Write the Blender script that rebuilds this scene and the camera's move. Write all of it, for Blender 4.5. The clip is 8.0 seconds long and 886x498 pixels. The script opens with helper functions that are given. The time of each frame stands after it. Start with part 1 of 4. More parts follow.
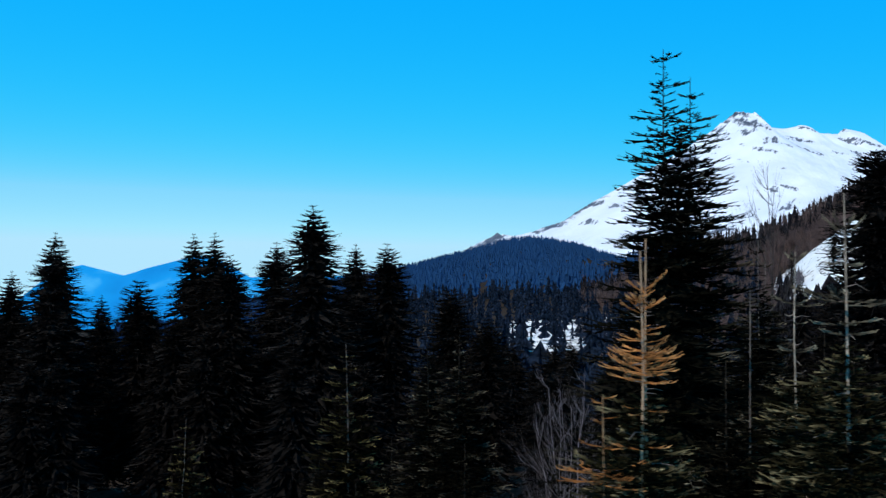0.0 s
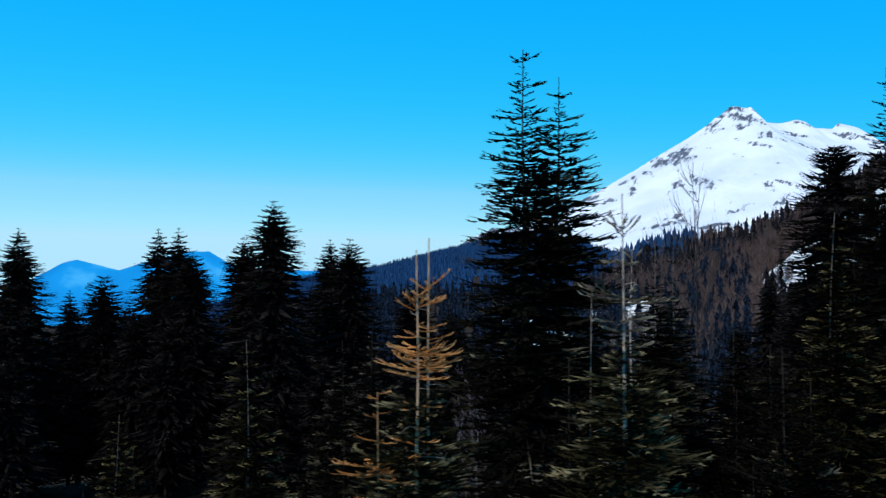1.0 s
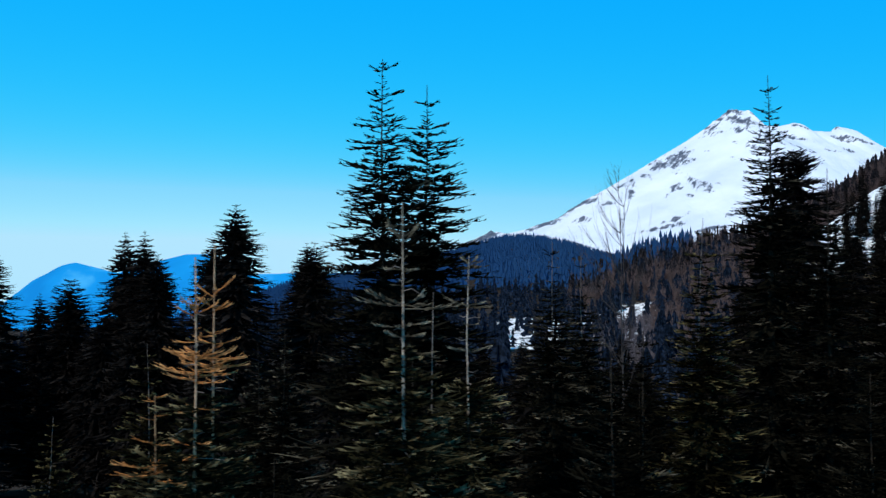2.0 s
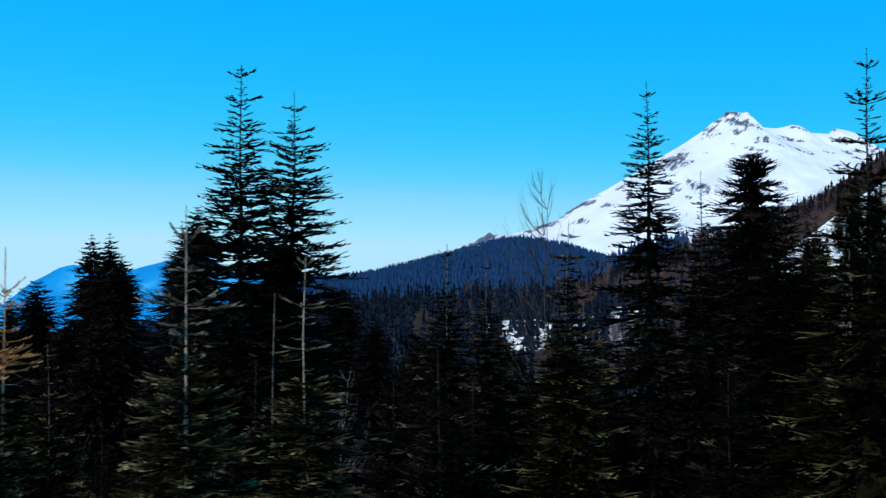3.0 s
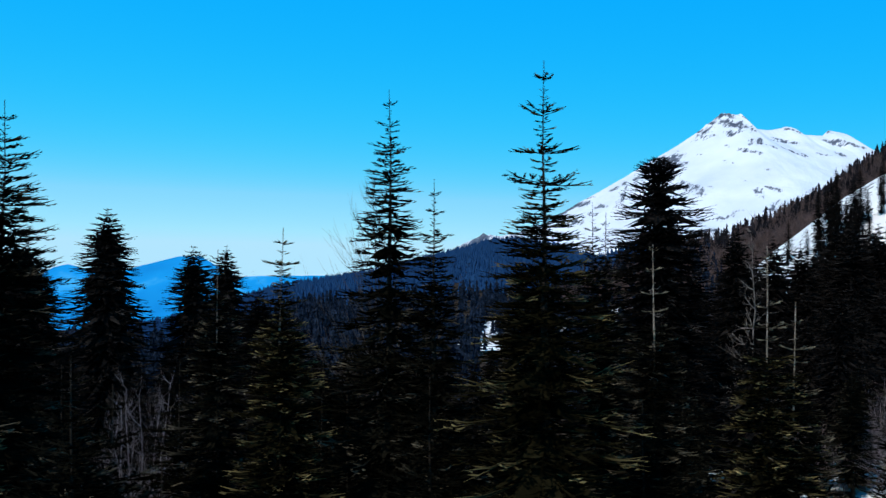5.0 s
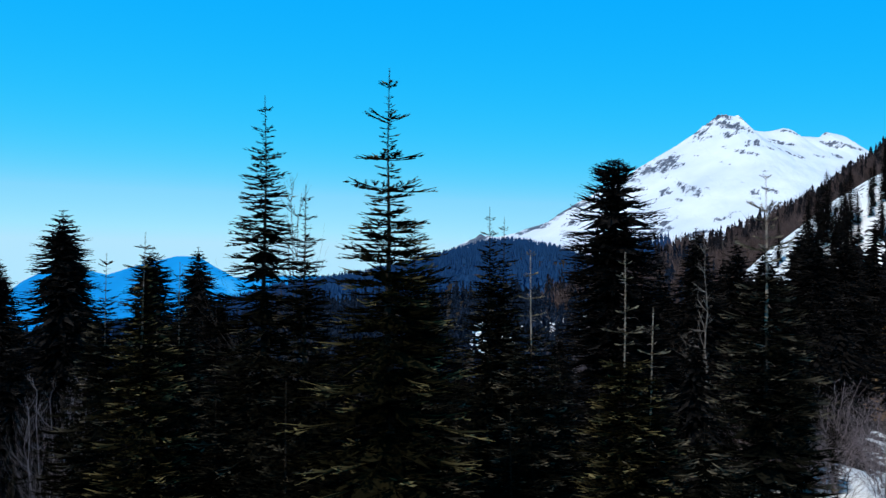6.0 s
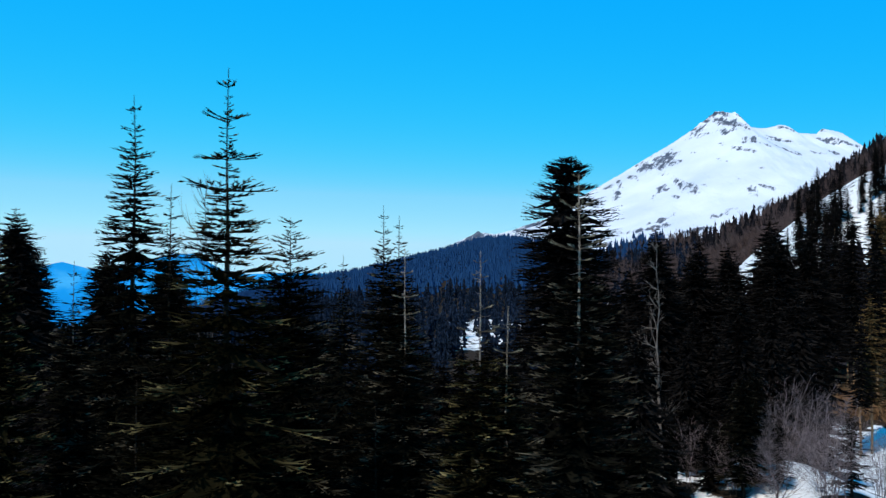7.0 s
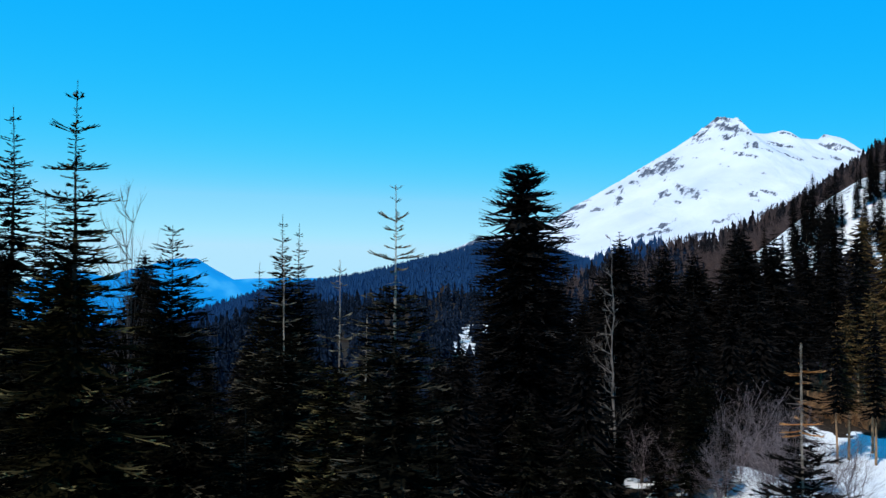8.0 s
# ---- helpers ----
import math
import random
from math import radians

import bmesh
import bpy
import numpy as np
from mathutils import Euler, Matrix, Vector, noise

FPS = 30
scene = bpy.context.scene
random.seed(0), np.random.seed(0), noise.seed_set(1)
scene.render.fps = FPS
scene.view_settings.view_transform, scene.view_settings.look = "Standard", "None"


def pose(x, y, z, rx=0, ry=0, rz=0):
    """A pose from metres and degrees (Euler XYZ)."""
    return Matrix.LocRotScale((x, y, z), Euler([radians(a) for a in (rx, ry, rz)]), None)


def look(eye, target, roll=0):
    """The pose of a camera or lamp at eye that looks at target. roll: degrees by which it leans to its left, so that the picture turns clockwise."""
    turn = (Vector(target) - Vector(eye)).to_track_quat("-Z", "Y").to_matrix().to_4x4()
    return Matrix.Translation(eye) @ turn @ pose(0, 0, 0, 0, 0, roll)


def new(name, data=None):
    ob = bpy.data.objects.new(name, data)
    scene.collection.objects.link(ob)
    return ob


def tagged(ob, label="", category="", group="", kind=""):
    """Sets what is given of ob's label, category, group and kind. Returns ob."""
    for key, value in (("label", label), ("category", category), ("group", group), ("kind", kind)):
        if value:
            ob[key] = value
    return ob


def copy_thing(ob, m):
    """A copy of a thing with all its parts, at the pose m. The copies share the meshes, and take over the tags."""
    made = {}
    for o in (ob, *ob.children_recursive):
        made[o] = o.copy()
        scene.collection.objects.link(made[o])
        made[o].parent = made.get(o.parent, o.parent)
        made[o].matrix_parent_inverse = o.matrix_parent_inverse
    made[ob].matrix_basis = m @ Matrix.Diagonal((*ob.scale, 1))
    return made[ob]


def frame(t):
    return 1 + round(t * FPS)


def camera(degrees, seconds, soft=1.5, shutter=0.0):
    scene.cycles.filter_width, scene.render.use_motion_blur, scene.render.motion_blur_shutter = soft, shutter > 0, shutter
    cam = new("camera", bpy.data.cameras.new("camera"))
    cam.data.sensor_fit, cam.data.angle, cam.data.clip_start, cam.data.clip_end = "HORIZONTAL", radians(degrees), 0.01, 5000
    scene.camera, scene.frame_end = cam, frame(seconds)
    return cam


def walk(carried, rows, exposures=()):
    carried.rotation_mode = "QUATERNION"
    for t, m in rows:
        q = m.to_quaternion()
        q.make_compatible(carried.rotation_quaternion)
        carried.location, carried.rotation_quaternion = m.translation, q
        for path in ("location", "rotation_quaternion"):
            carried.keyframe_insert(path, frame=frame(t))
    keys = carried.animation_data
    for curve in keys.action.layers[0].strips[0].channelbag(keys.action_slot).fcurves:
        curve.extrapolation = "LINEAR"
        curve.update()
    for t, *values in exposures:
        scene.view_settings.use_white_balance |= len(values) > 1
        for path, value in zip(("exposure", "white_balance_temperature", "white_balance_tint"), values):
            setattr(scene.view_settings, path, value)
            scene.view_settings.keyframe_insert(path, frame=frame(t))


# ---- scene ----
cam = camera(50.0, 8.0, soft=1.38, shutter=0.3)
PATH = [
    (0, (0.000, 0.000, 12.000), (-0.0180, 1.9991, 12.0562), -0.07),
    (0.5, (0.912, -0.124, 12.019), (0.8976, 1.8751, 12.0703), -0.08),
    (1, (1.787, -0.180, 12.030), (1.7781, 1.8193, 12.0750), -0.09),
    (1.5, (2.750, -0.293, 12.051), (2.7466, 1.7065, 12.0978), -0.10),
    (1.7, (3.124, -0.325, 12.062), (3.1171, 1.6741, 12.1105), -0.09),
    (3, (5.667, -0.717, 12.047), (5.6619, 1.2819, 12.1020), -0.10),
    (3.5, (6.790, -0.737, 12.074), (6.7894, 1.2627, 12.1213), -0.11),
    (4, (7.843, -0.854, 12.089), (7.8481, 1.1455, 12.1378), -0.12),
    (4.5, (8.996, -0.935, 12.106), (8.9982, 1.0647, 12.1595), -0.01),
    (6, (12.291, -1.192, 12.198), (12.3003, 0.8069, 12.2557), 0.18),
    (6.5, (13.498, -1.153, 12.239), (13.5069, 0.8458, 12.2904), 0.18),
    (7, (14.592, -1.221, 12.233), (14.6056, 0.7788, 12.2849), 0.07),
    (7.5, (15.789, -1.298, 12.277), (15.7988, 0.7014, 12.3338), 0.17),
    (8, (16.918, -1.470, 12.298), (16.9267, 0.5288, 12.3602), 0.18),
]
walk(cam, [(t, look(eye, target, roll)) for t, eye, target, roll in PATH])

# ---- light ----
SUN_ELEVATION, SUN_AZIMUTH = 50.0, 212.0      # degrees; azimuth clockwise from +y: from the left and behind
scene.view_settings.exposure = 0.0
world = bpy.data.worlds.new("winter_sky")
scene.world = world
world.use_nodes = True
wn, wl = world.node_tree.nodes, world.node_tree.links
wn.clear()
sky = wn.new("ShaderNodeTexSky")
sky.sky_type, sky.sun_disc = "NISHITA", False
sky.sun_elevation, sky.sun_rotation = radians(SUN_ELEVATION), radians(360 - SUN_AZIMUTH)
sky.altitude, sky.air_density, sky.dust_density, sky.ozone_density = 0, 0.5, 0.0, 6.0
split = wn.new("ShaderNodeSeparateColor")
blend = wn.new("ShaderNodeCombineColor")
wl.new(sky.outputs[0], split.inputs[0])
# the deep saturated winter blue, darker towards the zenith: two (gain, power) curves and the most for red, green and blue
SKY = (((0.0098, 3.6), (0.080, 1.2), 0.45), ((0.35, 0.455), (0.282, 1.3), 0.79), ((0.333, 1.0), (0.192, 1.5), 1.0))
for k, (low, high, most) in enumerate(SKY):
    curves = []
    for gain, power in (low, high):
        raised = wn.new("ShaderNodeMath")
        raised.operation, raised.inputs[1].default_value = "POWER", power
        gained = wn.new("ShaderNodeMath")
        gained.operation, gained.inputs[1].default_value = "MULTIPLY", gain * 10
        wl.new(split.outputs[k], raised.inputs[0])
        wl.new(raised.outputs[0], gained.inputs[0])
        curves.append(gained.outputs[0])
    lower = wn.new("ShaderNodeMath")
    lower.operation = "MINIMUM"
    wl.new(curves[0], lower.inputs[0])
    wl.new(curves[1], lower.inputs[1])
    capped = wn.new("ShaderNodeMath")
    capped.operation, capped.inputs[1].default_value = "MINIMUM", most * 10
    wl.new(lower.outputs[0], capped.inputs[0])
    wl.new(capped.outputs[0], blend.inputs[k])
backing = wn.new("ShaderNodeBackground")
backing.inputs["Strength"].default_value = 0.1
wout = wn.new("ShaderNodeOutputWorld")
wl.new(blend.outputs[0], backing.inputs["Color"])
wl.new(backing.outputs[0], wout.inputs[0])

sun = new("sun", bpy.data.lights.new("sun", "SUN"))
sun.data.energy, sun.data.angle, sun.data.color = 3.7, radians(0.5), (1.0, 0.93, 0.82)
a, e = radians(SUN_AZIMUTH), radians(SUN_ELEVATION)
sun.matrix_world = look((math.sin(a) * math.cos(e), math.cos(a) * math.cos(e), math.sin(e)), (0, 0, 0))


# ---- materials ----
def material(name, rough=0.8, spec=0.3):
    m = bpy.data.materials.new(name)
    m.use_nodes = True
    b = m.node_tree.nodes["Principled BSDF"]
    b.inputs["Roughness"].default_value = rough
    b.inputs["Specular IOR Level"].default_value = spec
    return m, m.node_tree.nodes, m.node_tree.links, b


def ramp(nodes, links, source, stops):
    r = nodes.new("ShaderNodeValToRGB")
    el = r.color_ramp.elements
    while len(el) < len(stops):
        el.new(0.5)
    for k, (p, c) in zip(el, stops):
        k.position, k.color = p, (*c, 1)
    links.new(source, r.inputs[0])
    return r.outputs[0]


def noise_tex(nodes, links, scale, detail=4.0, stretch=None):
    n = nodes.new("ShaderNodeTexNoise")
    n.inputs["Scale"].default_value, n.inputs["Detail"].default_value = scale, detail
    c = nodes.new("ShaderNodeTexCoord")
    if stretch:
        mp = nodes.new("ShaderNodeMapping")
        mp.inputs["Scale"].default_value = stretch
        links.new(c.outputs["Object"], mp.inputs[0])
        links.new(mp.outputs[0], n.inputs["Vector"])
    else:
        links.new(c.outputs["Object"], n.inputs["Vector"])
    return n.outputs[0]


def mix(nodes, links, factor, a, b, kind="MIX"):
    m = nodes.new("ShaderNodeMix")
    m.data_type, m.blend_type = "RGBA", kind
    for k, v in ((0, factor), (6, a), (7, b)):
        if isinstance(v, (float, int)):
            m.inputs[k].default_value = v
        elif isinstance(v, tuple):
            m.inputs[k].default_value = (*v, 1)
        else:
            links.new(v, m.inputs[k])
    return m.outputs[2]


def bump(nodes, links, source, strength, distance, bsdf):
    b = nodes.new("ShaderNodeBump")
    b.inputs["Strength"].default_value, b.inputs["Distance"].default_value = strength, distance
    links.new(source, b.inputs["Height"])
    links.new(b.outputs[0], bsdf.inputs["Normal"])


def needles(name, dark, mid, light, rough=0.9, patchy=True):
    """Fir needles: dark inside the crown, each tuft a little different. Sunlight is painted in as paler patches and
    pale tips on some boughs.
    """
    m, n, l, b = material(name, rough, 0.0)
    geo, at = n.new("ShaderNodeNewGeometry"), n.new("ShaderNodeAttribute")
    at.attribute_name = "lit_tone"
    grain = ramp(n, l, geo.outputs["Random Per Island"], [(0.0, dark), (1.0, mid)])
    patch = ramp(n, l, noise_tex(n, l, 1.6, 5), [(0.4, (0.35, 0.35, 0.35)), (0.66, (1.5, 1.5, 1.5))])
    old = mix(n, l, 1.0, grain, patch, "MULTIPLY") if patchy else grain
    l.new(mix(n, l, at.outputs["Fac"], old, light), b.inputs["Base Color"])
    return m


def bark(name, dark, light, scale=9.0):
    m, n, l, b = material(name, 0.95, 0.05)
    fine = noise_tex(n, l, scale, 6, (1, 1, 0.35))
    broad = noise_tex(n, l, 1.7, 3)
    c = ramp(n, l, fine, [(0.3, dark), (0.7, light)])
    t = ramp(n, l, broad, [(0.35, (0.6, 0.6, 0.62)), (0.65, (1, 1, 1))])
    l.new(mix(n, l, 1.0, c, t, "MULTIPLY"), b.inputs["Base Color"])
    bump(n, l, fine, 0.6, 0.02, b)
    return m


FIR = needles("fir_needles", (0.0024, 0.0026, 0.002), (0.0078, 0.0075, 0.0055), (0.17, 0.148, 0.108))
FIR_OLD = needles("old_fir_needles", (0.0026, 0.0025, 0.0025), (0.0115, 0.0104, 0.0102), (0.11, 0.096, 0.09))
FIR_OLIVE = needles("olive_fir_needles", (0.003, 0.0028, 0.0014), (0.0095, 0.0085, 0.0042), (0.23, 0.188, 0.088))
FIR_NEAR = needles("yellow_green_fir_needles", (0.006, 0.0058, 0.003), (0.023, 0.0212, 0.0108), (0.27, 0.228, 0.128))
# a browner, brighter needle colour with the sunlight put into it
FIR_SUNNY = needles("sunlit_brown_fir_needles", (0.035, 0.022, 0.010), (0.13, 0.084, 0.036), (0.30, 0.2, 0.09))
# far and valley needles: the blue haze of distance is put into their colour
FIR_FAR = needles("hazy_distant_fir_needles", (0.013, 0.047, 0.125), (0.016, 0.058, 0.15), (0.022, 0.07, 0.17), 0.9, False)
FIR_VALLEY = needles("hazy_valley_fir_needles", (0.006, 0.0115, 0.022), (0.016, 0.026, 0.048), (0.026, 0.038, 0.06), 0.9)
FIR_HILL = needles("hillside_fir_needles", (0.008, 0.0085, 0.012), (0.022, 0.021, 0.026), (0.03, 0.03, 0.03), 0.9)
DEAD = needles("dead_needles", (0.26, 0.10, 0.032), (0.5, 0.215, 0.075), (0.72, 0.39, 0.17), 0.8)
DRY = needles("dry_grey_green_needles", (0.035, 0.032, 0.024), (0.12, 0.105, 0.078), (0.34, 0.30, 0.22), 0.8)
BARK = bark("dark_bark", (0.012, 0.010, 0.008), (0.04, 0.033, 0.026))
LIMB_BARK = bark("lichen_bark", (0.08, 0.07, 0.064), (0.30, 0.255, 0.23))
PALE_BARK = bark("pale_weathered_bark", (0.10, 0.08, 0.062), (0.62, 0.52, 0.42), 16.0)
ORANGE_BARK = bark("peeling_orange_bark", (0.2, 0.11, 0.06), (0.46, 0.29, 0.16))
DYING_BARK = bark("tan_peeling_bark", (0.24, 0.135, 0.075), (0.72, 0.5, 0.33), 14.0)
GREY_BARK = bark("grey_twig_bark", (0.07, 0.06, 0.055), (0.22, 0.19, 0.17))
DARK_TWIG = bark("dark_twig_bark", (0.03, 0.026, 0.026), (0.10, 0.086, 0.082))
SHRUB_TWIG = bark("purplish_shrub_twigs", (0.10, 0.08, 0.085), (0.36, 0.29, 0.30))
LICHEN_TWIG = bark("lichen_grey_twigs", (0.09, 0.08, 0.09), (0.29, 0.262, 0.29))
RUST_TWIG = bark("rust_brown_twigs", (0.06, 0.044, 0.043), (0.16, 0.112, 0.105), 0.4)
VALLEY_TWIG = bark("greyish_valley_twigs", (0.075, 0.066, 0.076), (0.17, 0.145, 0.16), 0.4)


RUST_BUSH = bark("rust_orange_twigs", (0.16, 0.085, 0.045), (0.36, 0.21, 0.11), 2.0)


def ground_material():
    m, n, l, b = material("snow_and_forest_floor", 0.9, 0.04)
    at = n.new("ShaderNodeAttribute")
    at.attribute_name = "snow"
    edge = noise_tex(n, l, 0.35, 8)
    add = n.new("ShaderNodeMath")
    add.operation = "ADD"
    l.new(at.outputs["Fac"], add.inputs[0])
    l.new(edge, add.inputs[1])
    mask = ramp(n, l, add.outputs[0], [(0.955, (0, 0, 0)), (0.98, (1, 1, 1))])
    soil = ramp(n, l, noise_tex(n, l, 2.2, 8), [(0.3, (0.014, 0.011, 0.009)), (0.7, (0.046, 0.034, 0.026))])
    snow = ramp(n, l, noise_tex(n, l, 0.12, 5), [(0.3, (0.72, 0.76, 0.82)), (0.7, (0.86, 0.88, 0.9))])
    l.new(mix(n, l, mask, soil, snow), b.inputs["Base Color"])
    bump(n, l, noise_tex(n, l, 1.2, 6), 0.5, 0.15, b)
    return m


def streak(nodes, links, scale, stretch, turn):
    """Noise drawn out along a slanting line."""
    c, mp, n = nodes.new("ShaderNodeTexCoord"), nodes.new("ShaderNodeMapping"), nodes.new("ShaderNodeTexNoise")
    mp.vector_type = "TEXTURE"
    mp.inputs["Rotation"].default_value = (0, -turn, 0)
    mp.inputs["Scale"].default_value = [1 / v for v in stretch]
    n.inputs["Scale"].default_value, n.inputs["Detail"].default_value, n.inputs["Roughness"].default_value = scale, 10, 0.72
    links.new(c.outputs["Object"], mp.inputs[0])
    links.new(mp.outputs[0], n.inputs["Vector"])
    return n.outputs[0]


def mountain_material():
    """Snow with rock breaking through where the rock value is high: ragged outlines, gullies filled with snow."""
    m, n, l, b = material("mountain_snow_and_rock", 0.8, 0.2)
    at = n.new("ShaderNodeAttribute")
    at.attribute_name = "rock"
    ragged, gully = streak(n, l, 0.05, (0.6, 0.05, 1.4), 0.6), streak(n, l, 0.12, (0.25, 0.05, 1.8), 0.75)
    total = at.outputs["Fac"]
    for source, gain in ((ragged, 3.6), (gully, 3.2)):
        k = n.new("ShaderNodeMath")
        k.operation = "MULTIPLY_ADD"
        k.inputs[1].default_value = gain
        l.new(source, k.inputs[0])
        l.new(total, k.inputs[2])
        total = k.outputs[0]
    level = n.new("ShaderNodeMath")
    level.operation, level.inputs[1].default_value = "SUBTRACT", 3.4
    l.new(total, level.inputs[0])
    mask = ramp(n, l, level.outputs[0], [(0.42, (0, 0, 0)), (0.8, (1, 1, 1))])
    # grey stone with the blue of the haze put into its colour
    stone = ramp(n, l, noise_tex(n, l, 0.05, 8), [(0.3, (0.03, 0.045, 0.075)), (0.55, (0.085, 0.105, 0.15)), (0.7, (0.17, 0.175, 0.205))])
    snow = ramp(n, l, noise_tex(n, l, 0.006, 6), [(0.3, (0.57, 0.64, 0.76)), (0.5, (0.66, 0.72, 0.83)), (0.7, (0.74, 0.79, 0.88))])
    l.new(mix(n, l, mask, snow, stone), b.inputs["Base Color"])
    bump(n, l, ragged, 0.35, 12.0, b)
    return m


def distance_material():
    """Far ranges as a plain backdrop: the blue haze in front of them is put into their glow."""
    m, n, l, b = material("blue_haze_glow", 1.0, 0.0)
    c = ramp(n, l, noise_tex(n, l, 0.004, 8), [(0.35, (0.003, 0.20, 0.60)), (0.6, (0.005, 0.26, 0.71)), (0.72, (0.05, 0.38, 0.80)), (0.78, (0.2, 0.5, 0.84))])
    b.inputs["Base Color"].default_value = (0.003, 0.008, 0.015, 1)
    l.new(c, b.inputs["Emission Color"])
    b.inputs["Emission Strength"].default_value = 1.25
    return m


GROUND = ground_material()
MOUNTAIN = mountain_material()
DISTANCE = distance_material()


# ---- mesh helpers ----
def needled(name, rows, mat):
    """A mesh of boughs, with the sunlight painted on their tips."""
    v, f, lit_tone = rows
    me = mesh(name, v, f, mat)
    me.attributes.new("lit_tone", "FLOAT", "POINT").data.foreach_set("value", lit_tone)
    return me


def mesh(name, verts, faces, mat, smooth=False):
    me = bpy.data.meshes.new(name)
    verts, faces = np.asarray(verts, float), np.asarray(faces, int)
    me.vertices.add(len(verts))
    me.vertices.foreach_set("co", verts.ravel())
    k = faces.shape[1]
    me.loops.add(faces.size)
    me.loops.foreach_set("vertex_index", faces.ravel())
    me.polygons.add(len(faces))
    me.polygons.foreach_set("loop_start", np.arange(0, faces.size, k))
    me.polygons.foreach_set("use_smooth", np.full(len(faces), smooth))
    me.update(calc_edges=True)
    me.materials.append(mat)
    return me


def part(name, me, parent, label=""):
    ob = new(name, me)
    ob.parent = parent
    if label:
        tagged(ob, label)
    return ob


def tube(points, radii, sides=6):
    """A tapered limb along points; triangles."""
    points, radii = np.asarray(points, float), np.asarray(radii, float)
    d = np.gradient(points, axis=0)
    d /= np.linalg.norm(d, axis=1)[:, None] + 1e-9
    ref = np.where(np.abs(d[:, 2:3]) > 0.8, [[1.0, 0, 0]], [[0, 0, 1.0]])
    u = np.cross(d, ref)
    u /= np.linalg.norm(u, axis=1)[:, None]
    v = np.cross(d, u)
    a = np.linspace(0, 2 * np.pi, sides, endpoint=False)
    ring = points[:, None] + radii[:, None, None] * (np.cos(a)[None, :, None] * u[:, None] + np.sin(a)[None, :, None] * v[:, None])
    n = len(points)
    i, j = np.meshgrid(np.arange(n - 1), np.arange(sides), indexing="ij")
    a0, a1 = i * sides + j, i * sides + (j + 1) % sides
    b0, b1 = a0 + sides, a1 + sides
    f = np.concatenate([np.stack([a0, a1, b1], -1).reshape(-1, 3), np.stack([a0, b1, b0], -1).reshape(-1, 3)])
    return ring.reshape(-1, 3), f


def join(pieces):
    vs, fs, o = [], [], 0
    for v, f in pieces:
        vs.append(v)
        fs.append(f + o)
        o += len(v)
    return np.concatenate(vs), np.concatenate(fs)


# ---- boughs ----
# fineness: (gap between side shoots, thickness of a shoot, step between needle sprays, whether side shoots fork)
SHOOTS = {4: (0.085, 0.0095, 0.05, 0.12), 3: (0.115, 0.0185, 0.13, 0.19), 2: (0.18, 0.024, 0.26, 0.28), 1: (0.26, 0.05, 0.24, 9), 0: (0.46, 0.085, 0.5, 9)}


def spindles(rng, shoots, thick):
    """Needle-clad shoots: three sided, thickest in the middle, bent up at the tip."""
    o, d, ln = (np.array(q, float) for q in zip(*shoots))
    d = d / np.linalg.norm(d, axis=1)[:, None]
    u = np.cross(d, [0, 0, 1.0])
    u /= np.linalg.norm(u, axis=1)[:, None]
    w = np.cross(u, d)
    r = np.minimum(thick, 0.14 * ln + 0.006) * rng.uniform(0.75, 1.25, len(ln))
    turn = rng.uniform(0, 2.1, len(ln))
    rings = []
    base, tip = o.copy(), o + d * ln[:, None]
    tip[:, 2] += 0.12 * ln
    c = o + d * (ln * 0.55)[:, None]
    c[:, 2] += 0.03 * ln
    for q in range(3):
        a = turn + q * 2.094 + rng.normal(0, 0.2, len(ln))
        rings.append(c + (r * np.cos(a))[:, None] * u + (0.75 * r * np.sin(a))[:, None] * w)
    v = np.stack([base] + rings + [tip], 1)
    f = np.array([(0, 2, 1), (0, 3, 2), (0, 1, 3), (1, 2, 4), (2, 3, 4), (3, 1, 4)])
    f = f[None] + 5 * np.arange(len(ln))[:, None, None]
    return v.reshape(-1, 3), f.reshape(-1, 3)


